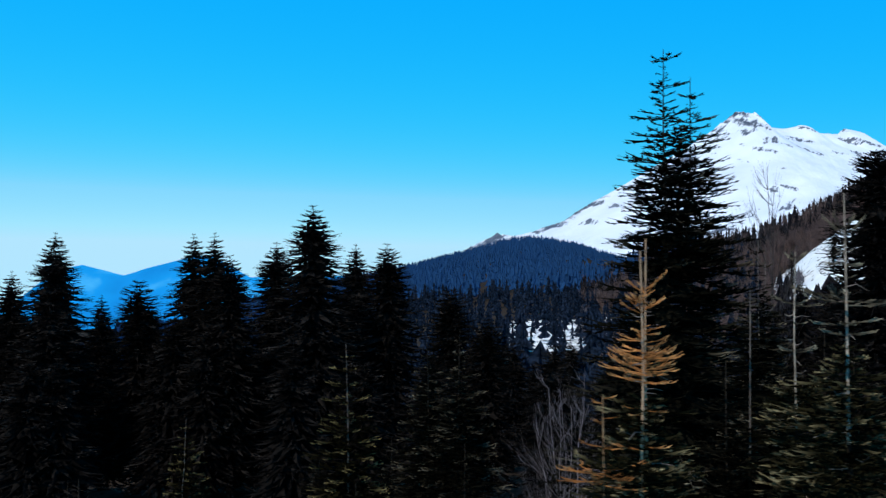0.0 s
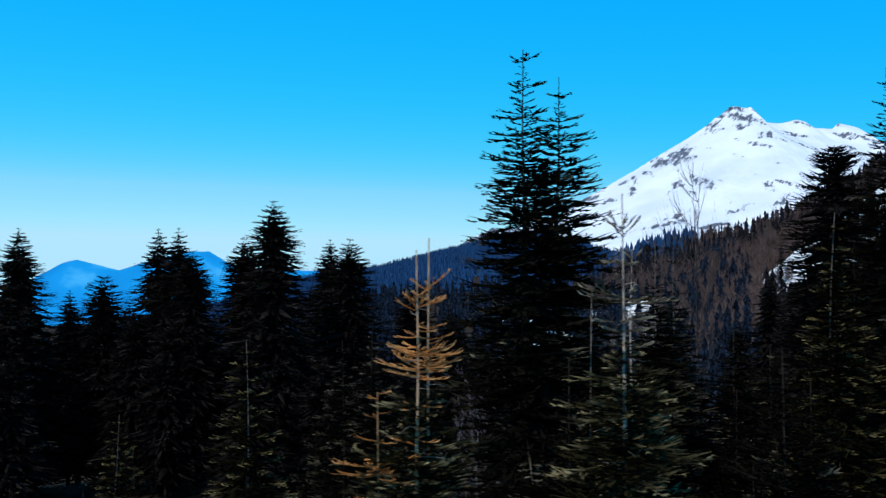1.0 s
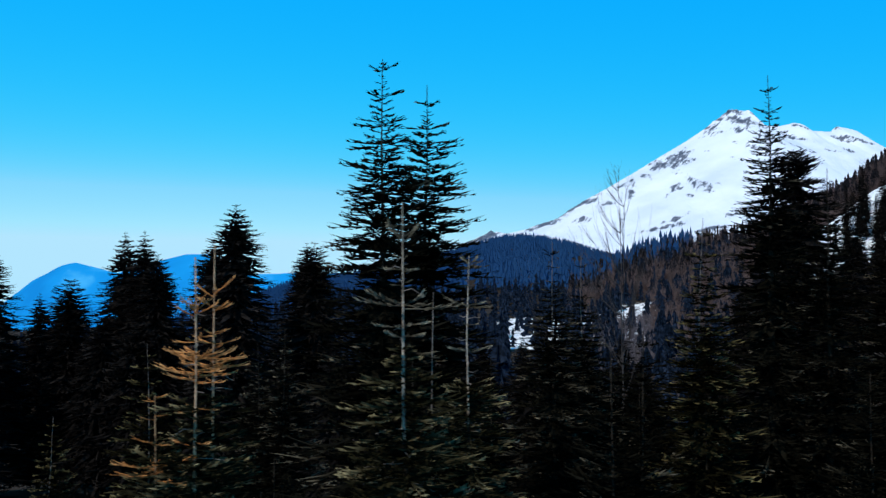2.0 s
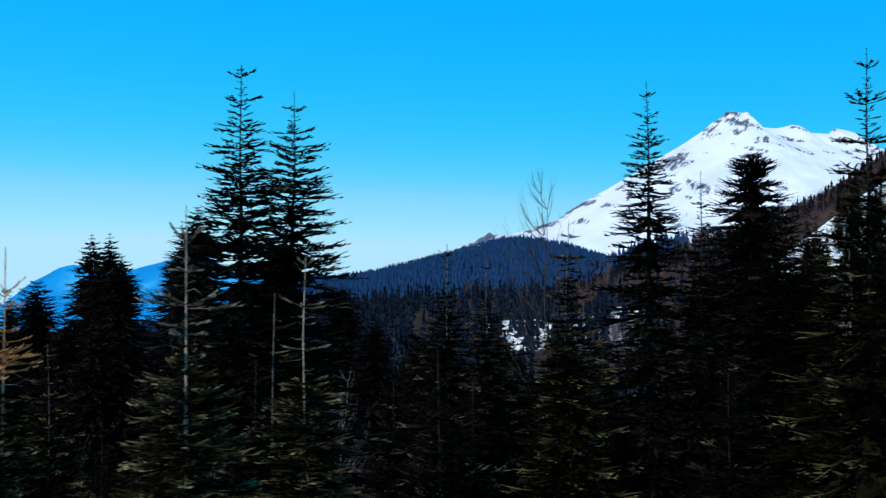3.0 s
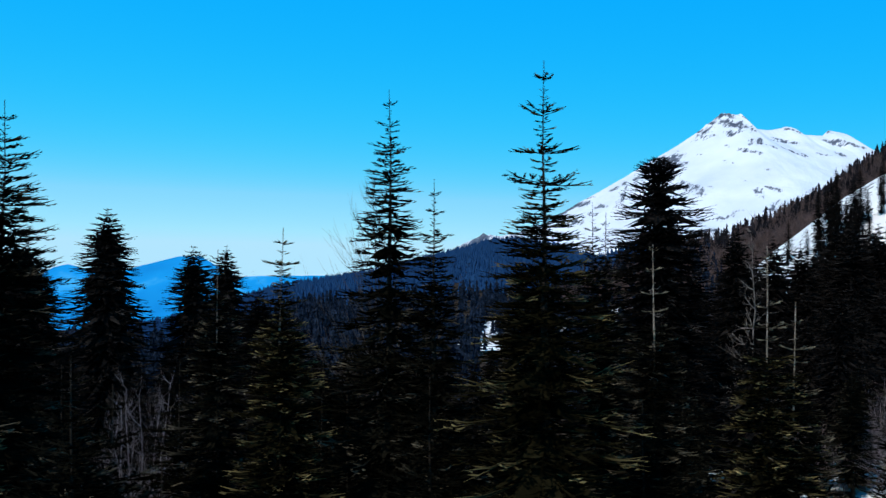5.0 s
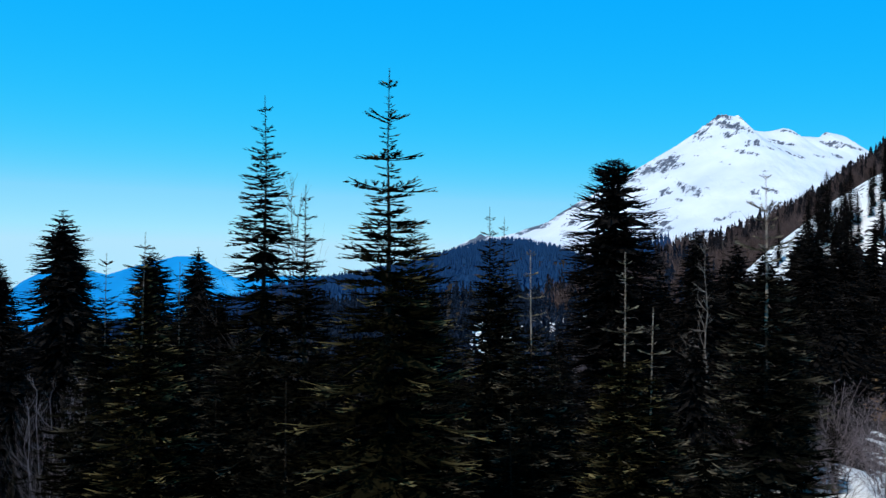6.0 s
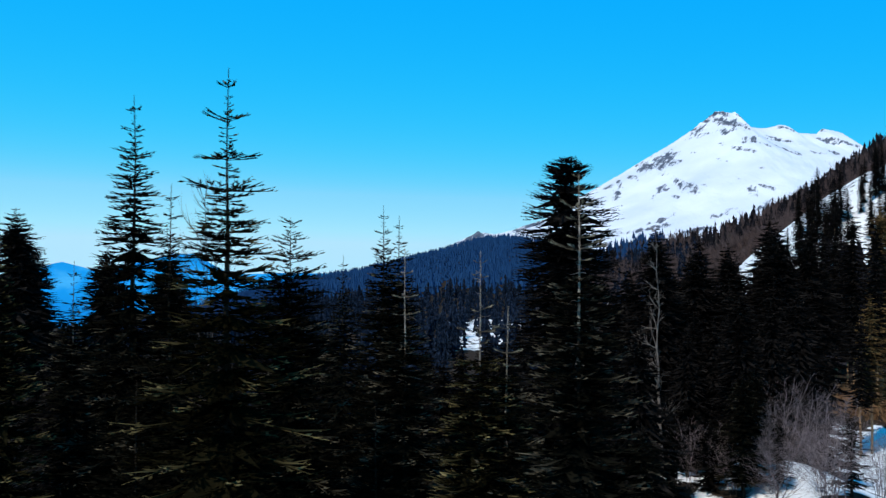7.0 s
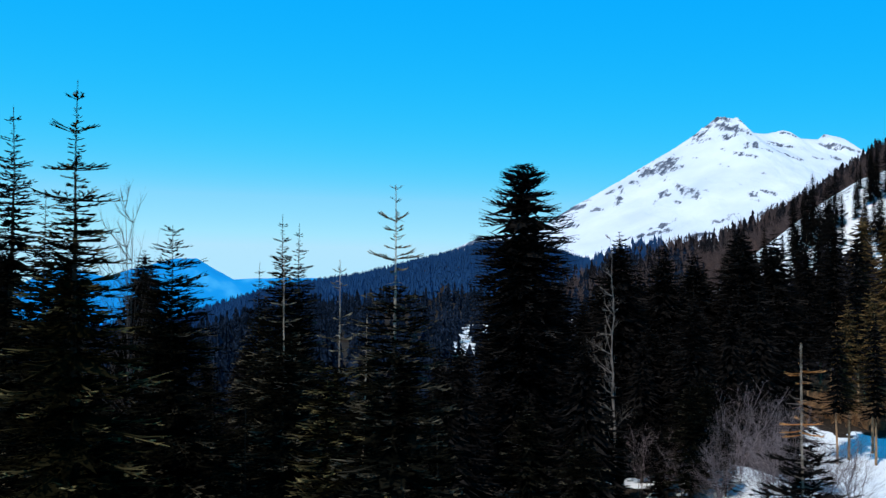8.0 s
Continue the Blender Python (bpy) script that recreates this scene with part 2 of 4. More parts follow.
def bough(rng, length, fine):
    """One fir bough along +x, nearly flat: a stem, side shoots with rising fingers, and needle sprays along them."""
    gap, thick, step, fork = SHOOTS[fine]
    gap += 0.03 * length
    tuft = 2.1 * min(thick, 0.1 * length + 0.008)
    shoots = [(np.array([0.3 * length, 0, 0]), np.array([1.0, 0, 0.02]), 0.7 * length)]
    s = 0.16 * length
    side = 1
    while s < 0.97 * length:
        ang = radians(rng.uniform(28, 70)) * side
        d = np.array([math.cos(ang), math.sin(ang), rng.uniform(-0.08, 0.28) * min(1, 1.6 * length)])
        ln = min(0.44 * (length - s) + 0.07, 0.34 * length, {4: 0.2, 3: 0.34, 2: 0.34, 1: 0.5, 0: 0.8}[fine]) * rng.uniform(0.6, 1.15)
        shoots.append((np.array([s, 0, 0]), d, ln))
        if ln > fork:
            q, ss = 0.3 * ln, 1
            while q < ln * 0.92:
                an2 = ang + ss * radians(rng.uniform(30, 64))
                shoots.append((np.array([s, 0, 0]) + d * q, np.array([math.cos(an2), math.sin(an2), rng.uniform(-0.05, 0.4)]), (0.42 * (ln - q) + 0.045) * rng.uniform(0.7, 1.15)))
                q += rng.uniform(0.8, 1.2) * (0.075 if fine > 2 else 0.12)
                ss = -ss
        s += gap * rng.uniform(0.35, 0.65)
        side = -side
    P, D = [], []
    for o, d, ln in shoots:
        k = max(2, int(ln / step))
        w = (np.arange(k) + rng.uniform(0.2, 0.9)) * ln / k
        P.append(o + w[:, None] * d + np.outer(0.1 * w * w / ln, [0, 0, 1]))
        D.append(np.repeat(d[None], len(w), 0))
    P, D = np.concatenate(P), np.concatenate(D)
    D /= np.linalg.norm(D, axis=1)[:, None]
    S = np.cross(D, [0, 0, 1.0])
    S /= np.linalg.norm(S, axis=1)[:, None]
    out = []
    for sgn in (1, -1):
        k = len(P)
        lift = rng.uniform(-0.25, 0.5, (k, 1))
        tip = P + tuft * (D * rng.uniform(0.4, 0.9, (k, 1)) + S * sgn * rng.uniform(0.4, 0.75, (k, 1)) + np.array([[0, 0, 1.0]]) * lift)
        out.append(np.stack([P - D * tuft * 0.28, P + D * tuft * 0.28, tip], 1))
    tri = np.concatenate(out).reshape(-1, 3)
    sprays = (tri, np.arange(len(tri)).reshape(-1, 3))
    stem = tube([(0, 0, 0), (0.5 * length, 0, 0), (length, 0, 0)], [0.004 + 0.008 * length, 0.003 + 0.004 * length, 0.002], 3)
    return join([sprays, spindles(rng, shoots, thick), stem])


def heart(rng, height, profile, start, share, clear):
    """The dense inside of a crown: ragged drooping tiers of old twigs round the trunk."""
    dd, rr = zip(*profile)
    pieces, d = [], start
    while d < height - clear - 0.2:
        R = float(np.interp(d, dd, rr)) * share * min(1, 0.5 + 0.5 * (d - start))
        n = min(18, int(6 + 5 * R))
        a = np.linspace(0, 6.283, 2 * n, endpoint=False) + rng.uniform(0, 6) + rng.normal(0, 0.08, 2 * n)
        rad = R * np.where(np.arange(2 * n) % 2, 0.5, 1.0) * rng.uniform(0.6, 1.2, 2 * n)
        ring = np.column_stack([rad * np.cos(a), rad * np.sin(a), height - d - 0.3 * rad + rng.uniform(-0.1, 0.1, 2 * n)])
        i = np.arange(2 * n)
        pieces.append((np.vstack([[0, 0, height - d + 0.2 * R], ring]), np.stack([0 * i, 1 + i, 1 + (i + 1) % (2 * n)], 1)))
        d += rng.uniform(0.8, 1.2) * min(0.5, 0.16 + 0.06 * d)
    return join(pieces)


SIZES = (0.15, 0.28, 0.45, 0.7, 1.0, 1.4, 1.9, 2.6, 3.4)
_rng = np.random.default_rng(5)
BOUGHS = {f: [[bough(_rng, L, f) for _ in range(4)] for L in (SIZES if f < 4 else SIZES[:4])] for f in (0, 1, 2, 3, 4)}


def crown(rng, whorls, pale=0.0, slim=1.0, rise=0.0):
    """whorls: rows of (height, length, count, lift in degrees, fineness). Boughs curve up at their tips and sag with their length."""
    pieces, tones = [], []
    for z, r, count, lift, fine in whorls:
        turn = rng.uniform(0, 6.28)
        for k in range(count):
            L = max(0.06, r * rng.uniform(0.76, 1.04))
            size = int(np.argmin([abs(math.log(L / q)) for q in (SIZES if fine < 4 else SIZES[:4])]))
            bright = rng.uniform(0.35, 1.0) * (0.6 if fine == 0 else 1) if rng.uniform() < pale * (0.5 if fine == 0 else 1) else rng.uniform(0, 1) ** 11 * (1.0 if fine > 1 else 0.7)
            v, f = BOUGHS[max(fine, 2) if bright > 0.35 else fine][size][rng.integers(4)]
            v = v * (L / SIZES[size]) * np.array([1, slim * rng.choice((-1, 1)), 1])
            u = v[:, 0] / L
            el = radians(lift + rng.uniform(-9, 9))
            v = v + np.outer(L * (0.13 * u * u * u + (rise - 0.13) * u * u) - v[:, 1] ** 2 * 0.1 / L, [0, 0, 1])
            roll = radians(rng.uniform(-14, 14))
            y, zz = v[:, 1] * math.cos(roll) - v[:, 2] * math.sin(roll), v[:, 1] * math.sin(roll) + v[:, 2] * math.cos(roll)
            x, zz = v[:, 0] * math.cos(el) - zz * math.sin(el), v[:, 0] * math.sin(el) + zz * math.cos(el)
            az = turn + (k + rng.uniform(-0.28, 0.28)) * 6.283 / count
            pieces.append((np.stack([x * math.cos(az) - y * math.sin(az), x * math.sin(az) + y * math.cos(az), zz + z + rng.uniform(-0.03, 0.03)], 1), f))
            # sunlight put into the colour of the brighter boughs' outer ends
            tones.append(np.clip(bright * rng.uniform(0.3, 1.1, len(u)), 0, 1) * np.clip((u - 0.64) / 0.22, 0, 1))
    return (*join(pieces), np.concatenate(tones))


def stem_line(rng, height, lean=0.02, steps=14):
    z = np.linspace(0, height, steps)
    w = np.cumsum(rng.normal(0, lean, (steps, 2)), 0)
    w -= np.outer(z / height, w[-1])
    return np.column_stack([w, z])


def fir_whorls(rng, height, profile, gap=0.42, count=7, fine=3, detail=3.2, coarse=6.2, between=True, start=0.28, layer=2.6, clear=1.2, droop=0.0):
    """Whorls from the top down; profile: rows of (depth below the tip, reach)."""
    dd, rr = zip(*profile)
    out, d = [], start
    while d < height - clear:
        r = float(np.interp(d, dd, rr))
        lift = float(np.interp(d, [0.2, 0.8, 1.6, 3, 7], [14, 8, 2, -4, -14])) - droop
        f = 2 if fine == 1 and d < 0.5 else fine if d < detail else max(fine - 1, 0) if d < coarse else 2 if fine == 3 and d < coarse + 1.5 else 1 if fine == 3 and d < coarse + 3 else 0
        out.append((height - d, r, count + (d > 1.5) + 2 * (d > layer) - 2 * (d < 0.7 and fine > 1), lift, f))
        g = gap * rng.uniform(0.85, 1.15) * (0.62 if fine == 1 and d < 2.2 else 1 if d < layer else 1.3 if d < coarse else 1.6 if d < coarse + 2 else 2.4)
        if between and d < coarse:
            for q in (0.26, 0.5, 0.75) if fine == 3 and d < 2.6 else (0.35, 0.7):
                share = rng.uniform(0.3, 0.5) if d < 0.6 else rng.uniform(0.4, 0.75) if d < 1.3 else rng.uniform(0.6, 0.95) if d < layer else rng.uniform(0.5, 0.9)
                out.append((height - d - g * q, float(np.interp(d + g * q, dd, rr)) * share, 3 if d < 0.9 else 7 if fine == 3 else 6, lift + rng.uniform(-4, 6), f if d < 2.4 else min(f, 2)))
            if 1.2 < d < (2.4 if fine == 3 else 99):
                out.append((height - d - g * 0.4, float(np.interp(d, dd, rr)) * 0.4, 6, lift - 14, min(f, 2)))
        d += g
    return out


def conifer(name, label, height, whorls, seed, leaf=FIR, stem=BARK, girth=0.011, category="fir tree", lean=0.02, top=(), top_leaf=None, bare=2.1, pale=0.0, inside=None, twigs=0):
    """A fir at the origin: an Empty at its foot, a trunk and a crown."""
    rng = np.random.default_rng(seed)
    root = tagged(new(name), label, category)
    line = stem_line(rng, height, lean)
    rad = 0.005 + girth * (height - line[:, 2]) * np.clip((height - line[:, 2]) / 2.5, 0.45, 1)
    if top and stem is not BARK:
        fine_line = np.column_stack([np.interp(np.linspace(0, height, 50), line[:, 2], line[:, k]) for k in range(3)])
        rad = np.interp(fine_line[:, 2], line[:, 2], rad)
        cut = int(np.searchsorted(fine_line[:, 2], height - bare))
        part("trunk", mesh("trunk", *tube(fine_line[:cut + 1], rad[:cut + 1], 8), BARK, True), root)
        pole = part("bare_stem", mesh("bare_stem", *tube(fine_line[cut:], rad[cut:], 8), stem, True), root, "pale bare upper stem")
    else:
        pole = part("trunk", mesh("trunk", *tube(line, rad, 8), stem, True), root)
    v, f, lit_tone = crown(rng, whorls, pale)
    if inside:
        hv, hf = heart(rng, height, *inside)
        v, f, lit_tone = *join([(v, f), (hv, hf)]), np.concatenate([lit_tone, np.zeros(len(hv))])
    part("crown", needled("crown", (v, f, lit_tone), leaf), root)
    for row in top:
        part("whorl", needled("whorl", crown(rng, [row], max(pale, 1.0 if stem in (PALE_BARK, DYING_BARK) else 0.3), *((0.42, 0.07) if top_leaf else (1.0, 0.0))), top_leaf or leaf), root)
    for _ in range(twigs):
        d = rng.uniform(0.25, bare + 1.2)
        z, az, L = height - d, rng.uniform(0, 6.28), rng.uniform(0.4, 1.0) * (0.10 + 0.10 * d)
        foot = np.array([np.interp(z, line[:, 2], line[:, 0]), np.interp(z, line[:, 2], line[:, 1]), z])
        out = np.array([math.cos(az), math.sin(az), 0])
        pts = [foot, foot + out * 0.5 * L + [0, 0, rng.uniform(-0.03, 0.03)], foot + out * L + [0, 0, rng.uniform(-0.08, 0.08) * L * 4]]
        part("dead_twig", mesh("dead_twig", *tube(pts, [0.006, 0.0045, 0.002], 3), LIMB_BARK), pole)
    return root


def put(ob, x, y, z, turn=0.0, size=1.0):
    ob.matrix_basis = pose(x, y, z, 0, 0, turn) @ Matrix.Diagonal((size, size, size, 1))
    return ob


# ---- ground, ridges and mountains ----
def value_noise(x, y, seed=0):
    xi, yi = np.floor(x).astype(int), np.floor(y).astype(int)
    fx, fy = x - xi, y - yi
    fx, fy = fx * fx * (3 - 2 * fx), fy * fy * (3 - 2 * fy)

    def h(a, b):
        n = (a * 374761393 + b * 668265263 + seed * 1442695041) & 0xFFFFFFFF
        n = ((n ^ (n >> 13)) * 1274126177) & 0xFFFFFFFF
        return ((n ^ (n >> 16)) & 0xFFFF) / 65535.0
    return (h(xi, yi) * (1 - fx) + h(xi + 1, yi) * fx) * (1 - fy) + (h(xi, yi + 1) * (1 - fx) + h(xi + 1, yi + 1) * fx) * fy


def fbm(x, y, octaves=5, seed=0):
    s, a = 0.0, 0.5
    for k in range(octaves):
        s = s + a * (value_noise(x, y, seed + k) - 0.5)
        x, y, a = x * 2.03, y * 2.03, a * 0.5
    return s


def smooth(a, b, v):
    t = np.clip((v - a) / (b - a), 0, 1)
    return t * t * (3 - 2 * t)


MID = (8.5, -0.7)          # middle of the ride
RIDGE = [(-0.6, -80), (-0.29, -66), (-0.17, -12), (-0.074, 8), (0.01, 38), (0.057, 55), (0.081, 57), (0.128, 45), (0.164, 28), (0.22, 12), (0.4, 0)]
HILL = [(0.05, -10), (0.164, 12), (0.218, 25), (0.30, 34), (0.367, 49), (0.414, 61), (0.462, 80), (0.545, 108), (0.8, 150)]
KNOLL = [(0.24, -8), (0.30, 3), (0.355, 22), (0.43, 42), (0.47, 50), (0.55, 60), (0.8, 70)]


def bearing(x, y):
    r = np.hypot(x - MID[0], y - MID[1])
    u = np.where(y > MID[1] + 1, (x - MID[0]) / np.maximum(y - MID[1], 1.0), np.sign(x - MID[0]) * 9)
    return r, u


def ground_height(x, y):
    x, y = np.asarray(x, float), np.asarray(y, float)
    r, u = bearing(x, y)
    z = 1.4 * fbm(x / 14, y / 14, 4, 3) * smooth(3, 20, r) + 3.2 * smooth(14, 34, x) * smooth(66, 44, y) * (1 - 0.7 * smooth(31, 38, x))
    z = z - 9 * smooth(52, 110, r) + 5.5 * smooth(72, 116, r) * smooth(0.34, 0.46, u) - 70 * smooth(150, 900, r) * smooth(-0.12, -0.35, u)
    low = z + 6 * fbm(x / 90, y / 90, 4, 9) * smooth(100, 300, r)
    ridge = low + (np.interp(u, *zip(*RIDGE)) - low) * smooth(230, 1480, r) + 14 * fbm(x / 160, y / 160, 4, 11) * smooth(500, 1000, r) * smooth(1500, 1200, r)
    hill = low + (np.interp(u, *zip(*HILL)) - low) * smooth(260, 650, r)
    knoll = low + (np.interp(u, *zip(*KNOLL)) - low) * smooth(190, 400, r) * smooth(560, 430, r)
    front = (y > MID[1] + 1)
    top = np.where(front, np.maximum(np.maximum(ridge, hill * smooth(0.03, 0.16, u) + ridge * (1 - smooth(0.03, 0.16, u))), knoll * smooth(0.2, 0.3, u) + low * (1 - smooth(0.2, 0.3, u))), low)
    return top - 160 * smooth(1550, 2200, r)


def snow_cover(x, y):
    r, u = bearing(x, y)
    s = 0.03 + 0.05 * smooth(35, 60, r) + 0.25 * fbm(x / 9, y / 9, 3, 21)
    edge = 18.5 + 0.24 * np.clip(60 - y, 0, 30) + 0.36 * np.clip(y - 60, 0, 60)
    s = s + (0.5 + 0.12 * np.maximum(smooth(33, 37, x), smooth(46, 56, y))) * smooth(35, 42, y) * smooth(0, 6, x - edge) * smooth(116, 107, r)
    s = s + 0.43 * smooth(0.0, 0.04, u) * smooth(0.24, 0.2, u) * smooth(240, 280, r) * smooth(430, 390, r)
    s = s + 0.7 * smooth(0.006, 0.003, np.abs(u - 0.0105)) * smooth(60, 35, np.abs(r - 1390))
    s = s + 0.16 * smooth(-0.03, 0.02, u) * smooth(0.19, 0.15, u) * smooth(500, 640, r)
    s = s + (0.5 + 0.35 * fbm(x / 45, y / 70, 3, 23)) * smooth(0.28, 0.33, u) * smooth(190, 300, r) * smooth(470, 425, r)
    return s


def build_ground():
    rings = np.concatenate([np.linspace(0.02, 70, 57), np.geomspace(73, 4900, 100)])
    ang = np.radians(np.concatenate([np.arange(-44, 44.1, 0.22), np.arange(50, 316, 6.0)]))
    R, A = np.meshgrid(rings, ang, indexing="ij")
    x, y = MID[0] + R * np.sin(A), MID[1] + R * np.cos(A)
    v = np.stack([x, y, ground_height(x, y)], -1).reshape(-1, 3)
    n, m = R.shape
    i, j = np.meshgrid(np.arange(n - 1), np.arange(m), indexing="ij")
    a, b = i * m + j, i * m + (j + 1) % m
    me = mesh("ground", v, np.stack([a, b, b + m, a + m], -1).reshape(-1, 4), GROUND, True)
    at = me.attributes.new("snow", "FLOAT", "POINT")
    at.data.foreach_set("value", snow_cover(x, y).ravel())
    me.flip_normals()
    return tagged(new("ground", me), "snowy mountain forest floor with bare dark litter under the firs", "ground", kind="structure")


build_ground()

CREST = [(-151, 20), (20, 84), (96, 126), (153, 153), (210, 145), (267, 158), (382, 199), (478, 262), (534, 290), (629, 345), (722, 402), (815, 457), (866, 490), (890, 508), (908, 524), (930, 543), (950, 556), (966, 562), (982, 563), (1005, 560), (1028, 557), (1042, 546), (1052, 532), (1066, 518), (1079, 510), (1105, 506), (1131, 507), (1155, 513), (1177, 519), (1195, 516), (1214, 509), (1230, 497), (1242, 490), (1270, 489), (1302, 488), (1312, 498), (1321, 505), (1335, 503), (1358, 499), (1391, 490), (1405, 478), (1418, 468), (1446, 448), (1500, 400), (1943, 200)]
# bare rock: (x, z, half length, half height, slant in degrees)
SUMMIT_ROCKS = [(958, 550, 40, 12, 8), (1032, 538, 26, 9, -38), (939, 534, 26, 15, 25), (901, 501, 28, 9, 35), (870, 479, 23, 7, 35), (884, 468, 16, 7, 10), (979, 505, 40, 20, -20), (946, 475, 22, 9, 30), (1007, 493, 22, 7, -45), (905, 417, 6, 7, 0)]
WEST_ROCKS = [(737, 373, 58, 23, 28), (700, 357, 27, 13, 10), (775, 397, 27, 9, 25), (826, 395, 11, 5, 0), (721, 330, 13, 10, 60), (655, 322, 9, 9, 45), (581, 295, 18, 7, 40), (613, 307, 20, 5, 50), (570, 255, 35, 5, 48),
              (501, 230, 13, 7, 0), (468, 250, 28, 7, 10), (419, 172, 21, 8, 15), (507, 274, 13, 6, 0), (676, 261, 37, 5, 38), (691, 260, 11, 4, 20), (736, 266, 17, 26, -15), (692, 231, 9, 5, 30), (775, 267, 5, 4, 0)]
EAST_ROCKS = [(983, 427, 32, 11, 15), (938, 389, 18, 8, -20), (955, 380, 11, 7, 0), (1120, 443, 40, 9, -10), (1082, 403, 38, 7, -45), (1115, 457, 27, 7, -20), (1119, 385, 12, 5, -45), (1019, 410, 13, 7, -30), (874, 352, 5, 7, 0),
              (866, 360, 5, 4, 0), (937, 315, 9, 4, 0), (865, 277, 6, 4, 0), (863, 242, 13, 10, 40), (894, 251, 18, 7, -35), (896, 241, 10, 4, -20), (851, 219, 7, 6, 0)]
RIM_ROCKS = [(1309, 449, 27, 13, -20), (1194, 388, 17, 5, -15), (1257, 391, 14, 9, -45), (1173, 429, 7, 5, 0), (1190, 499, 27, 6, -20), (1321, 501, 11, 5, 0), (1348, 428, 16, 10, -45), (140, 132, 70, 20, 35), (60, 95, 60, 20, 35), (330, 172, 80, 8, 22), (430, 228, 60, 6, 32)]
FOOT_SCRUB = [(601, 155, 40, 4, 20), (554, 129, 50, 5, 12), (742, 164, 26, 5, 20), (781, 182, 16, 5, 15), (660, 120, 50, 6, 8), (850, 190, 30, 7, 25)]


def build_snow_mountain():
    cx, cz = zip(*CREST)
    xs = np.linspace(-150, 1750, 640)
    vs = np.concatenate([np.linspace(-0.5, -0.03, 8), np.linspace(0, 0.75, 160), np.linspace(0.76, 1, 10)])
    X, V = np.meshgrid(xs, vs, indexing="ij")
    top = np.interp(X, cx, cz) + 5 * fbm(X / 40, X * 0 + 3.3, 6, 40) + (5 + 22 * smooth(880, 930, X) * smooth(1075, 1040, X)) * (np.abs(fbm(X / 16, X * 0 + 7.3, 4, 41)) - 0.1)
    face = np.clip(V, 0, 1)
    soft = np.interp(X, xs, np.convolve(np.pad(np.interp(xs, cx, cz), 30, "edge"), np.ones(61) / 61, "valid"))
    top = top + (soft - top) * smooth(0.0, 0.3, face)
    Y = 3200 - 1300 * V
    z = (top + 20) * (1 - face) - 20 - np.clip(-V, 0, 1) * 700
    flank = face * (1 - face) * 4
    z = z + 70 * flank * fbm(X / 420 + 0.25 * V, V * 1.1, 4, 44) + 26 * flank * (0.18 - np.abs(fbm(X / 150 + 1.2 * V, V * 3, 4, 47))) + 9 * np.minimum(1, face * 12) * fbm(X / 34, V * 24, 4, 49)
    rock = -0.95 + 0.9 * fbm(X / 260, z / 90, 4, 52) + 0.2 * smooth(0.35, 0.75, face)
    wx, wz = X + 26 * fbm(X / 36, z / 30, 4, 61), z + 20 * fbm(X / 30, z / 24, 4, 63)
    for rx, rz, a, b, slant in SUMMIT_ROCKS + WEST_ROCKS + EAST_ROCKS + RIM_ROCKS + FOOT_SCRUB:
        t = radians(slant)
        dx, dz = (wx - rx) * math.cos(t) + (wz - rz) * math.sin(t), (wz - rz) * math.cos(t) - (wx - rx) * math.sin(t)
        rock = np.maximum(rock, np.minimum(0.36 + 0.014 * min(a, 50), 1.3 - 0.85 * np.hypot(dx / a, dz / b)))
    bare = smooth(0.4, 0.9, rock)
    z = z + bare * (16 * np.abs(fbm(X / 22 + z / 50, z / 16, 4, 58)) - 2)
    n, m = X.shape
    i, j = np.meshgrid(np.arange(n - 1), np.arange(m - 1), indexing="ij")
    a = i * m + j
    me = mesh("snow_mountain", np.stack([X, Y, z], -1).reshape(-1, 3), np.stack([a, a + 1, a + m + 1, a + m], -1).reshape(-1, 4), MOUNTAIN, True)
    me.flip_normals()
    at = me.attributes.new("rock", "FLOAT", "POINT")
    at.data.foreach_set("value", rock.ravel())
    return tagged(new("snow_mountain", me), "snow covered mountain peak with bare grey rock bands", "mountain", kind="structure")


build_snow_mountain()


def build_range(name, label, crest, far, seed):
    cx, cz = zip(*crest)
    xs = np.linspace(cx[0], cx[-1], 240)
    vs = np.linspace(-0.3, 1, 40)
    X, V = np.meshgrid(xs, vs, indexing="ij")
    top = np.interp(X, cx, cz) + 14 * fbm(X / 160, X * 0 + 1.7, 5, seed)
    z = top - 520 * np.abs(V) ** 1.2 + 60 * np.clip(V, 0, 1) * fbm(X / 200, V * 3, 4, seed + 5)
    n, m = X.shape
    i, j = np.meshgrid(np.arange(n - 1), np.arange(m - 1), indexing="ij")
    a = i * m + j
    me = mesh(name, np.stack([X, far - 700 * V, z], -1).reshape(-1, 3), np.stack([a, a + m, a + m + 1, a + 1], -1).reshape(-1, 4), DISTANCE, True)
    tagged(new(name, me), label, "mountains", kind="structure")


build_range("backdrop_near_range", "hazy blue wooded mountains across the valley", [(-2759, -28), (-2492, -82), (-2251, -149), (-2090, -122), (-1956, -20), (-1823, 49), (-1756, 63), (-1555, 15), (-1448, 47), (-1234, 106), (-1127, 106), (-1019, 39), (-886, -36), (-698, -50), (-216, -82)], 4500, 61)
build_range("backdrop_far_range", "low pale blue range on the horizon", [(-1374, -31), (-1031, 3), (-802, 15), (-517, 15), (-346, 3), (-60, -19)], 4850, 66)


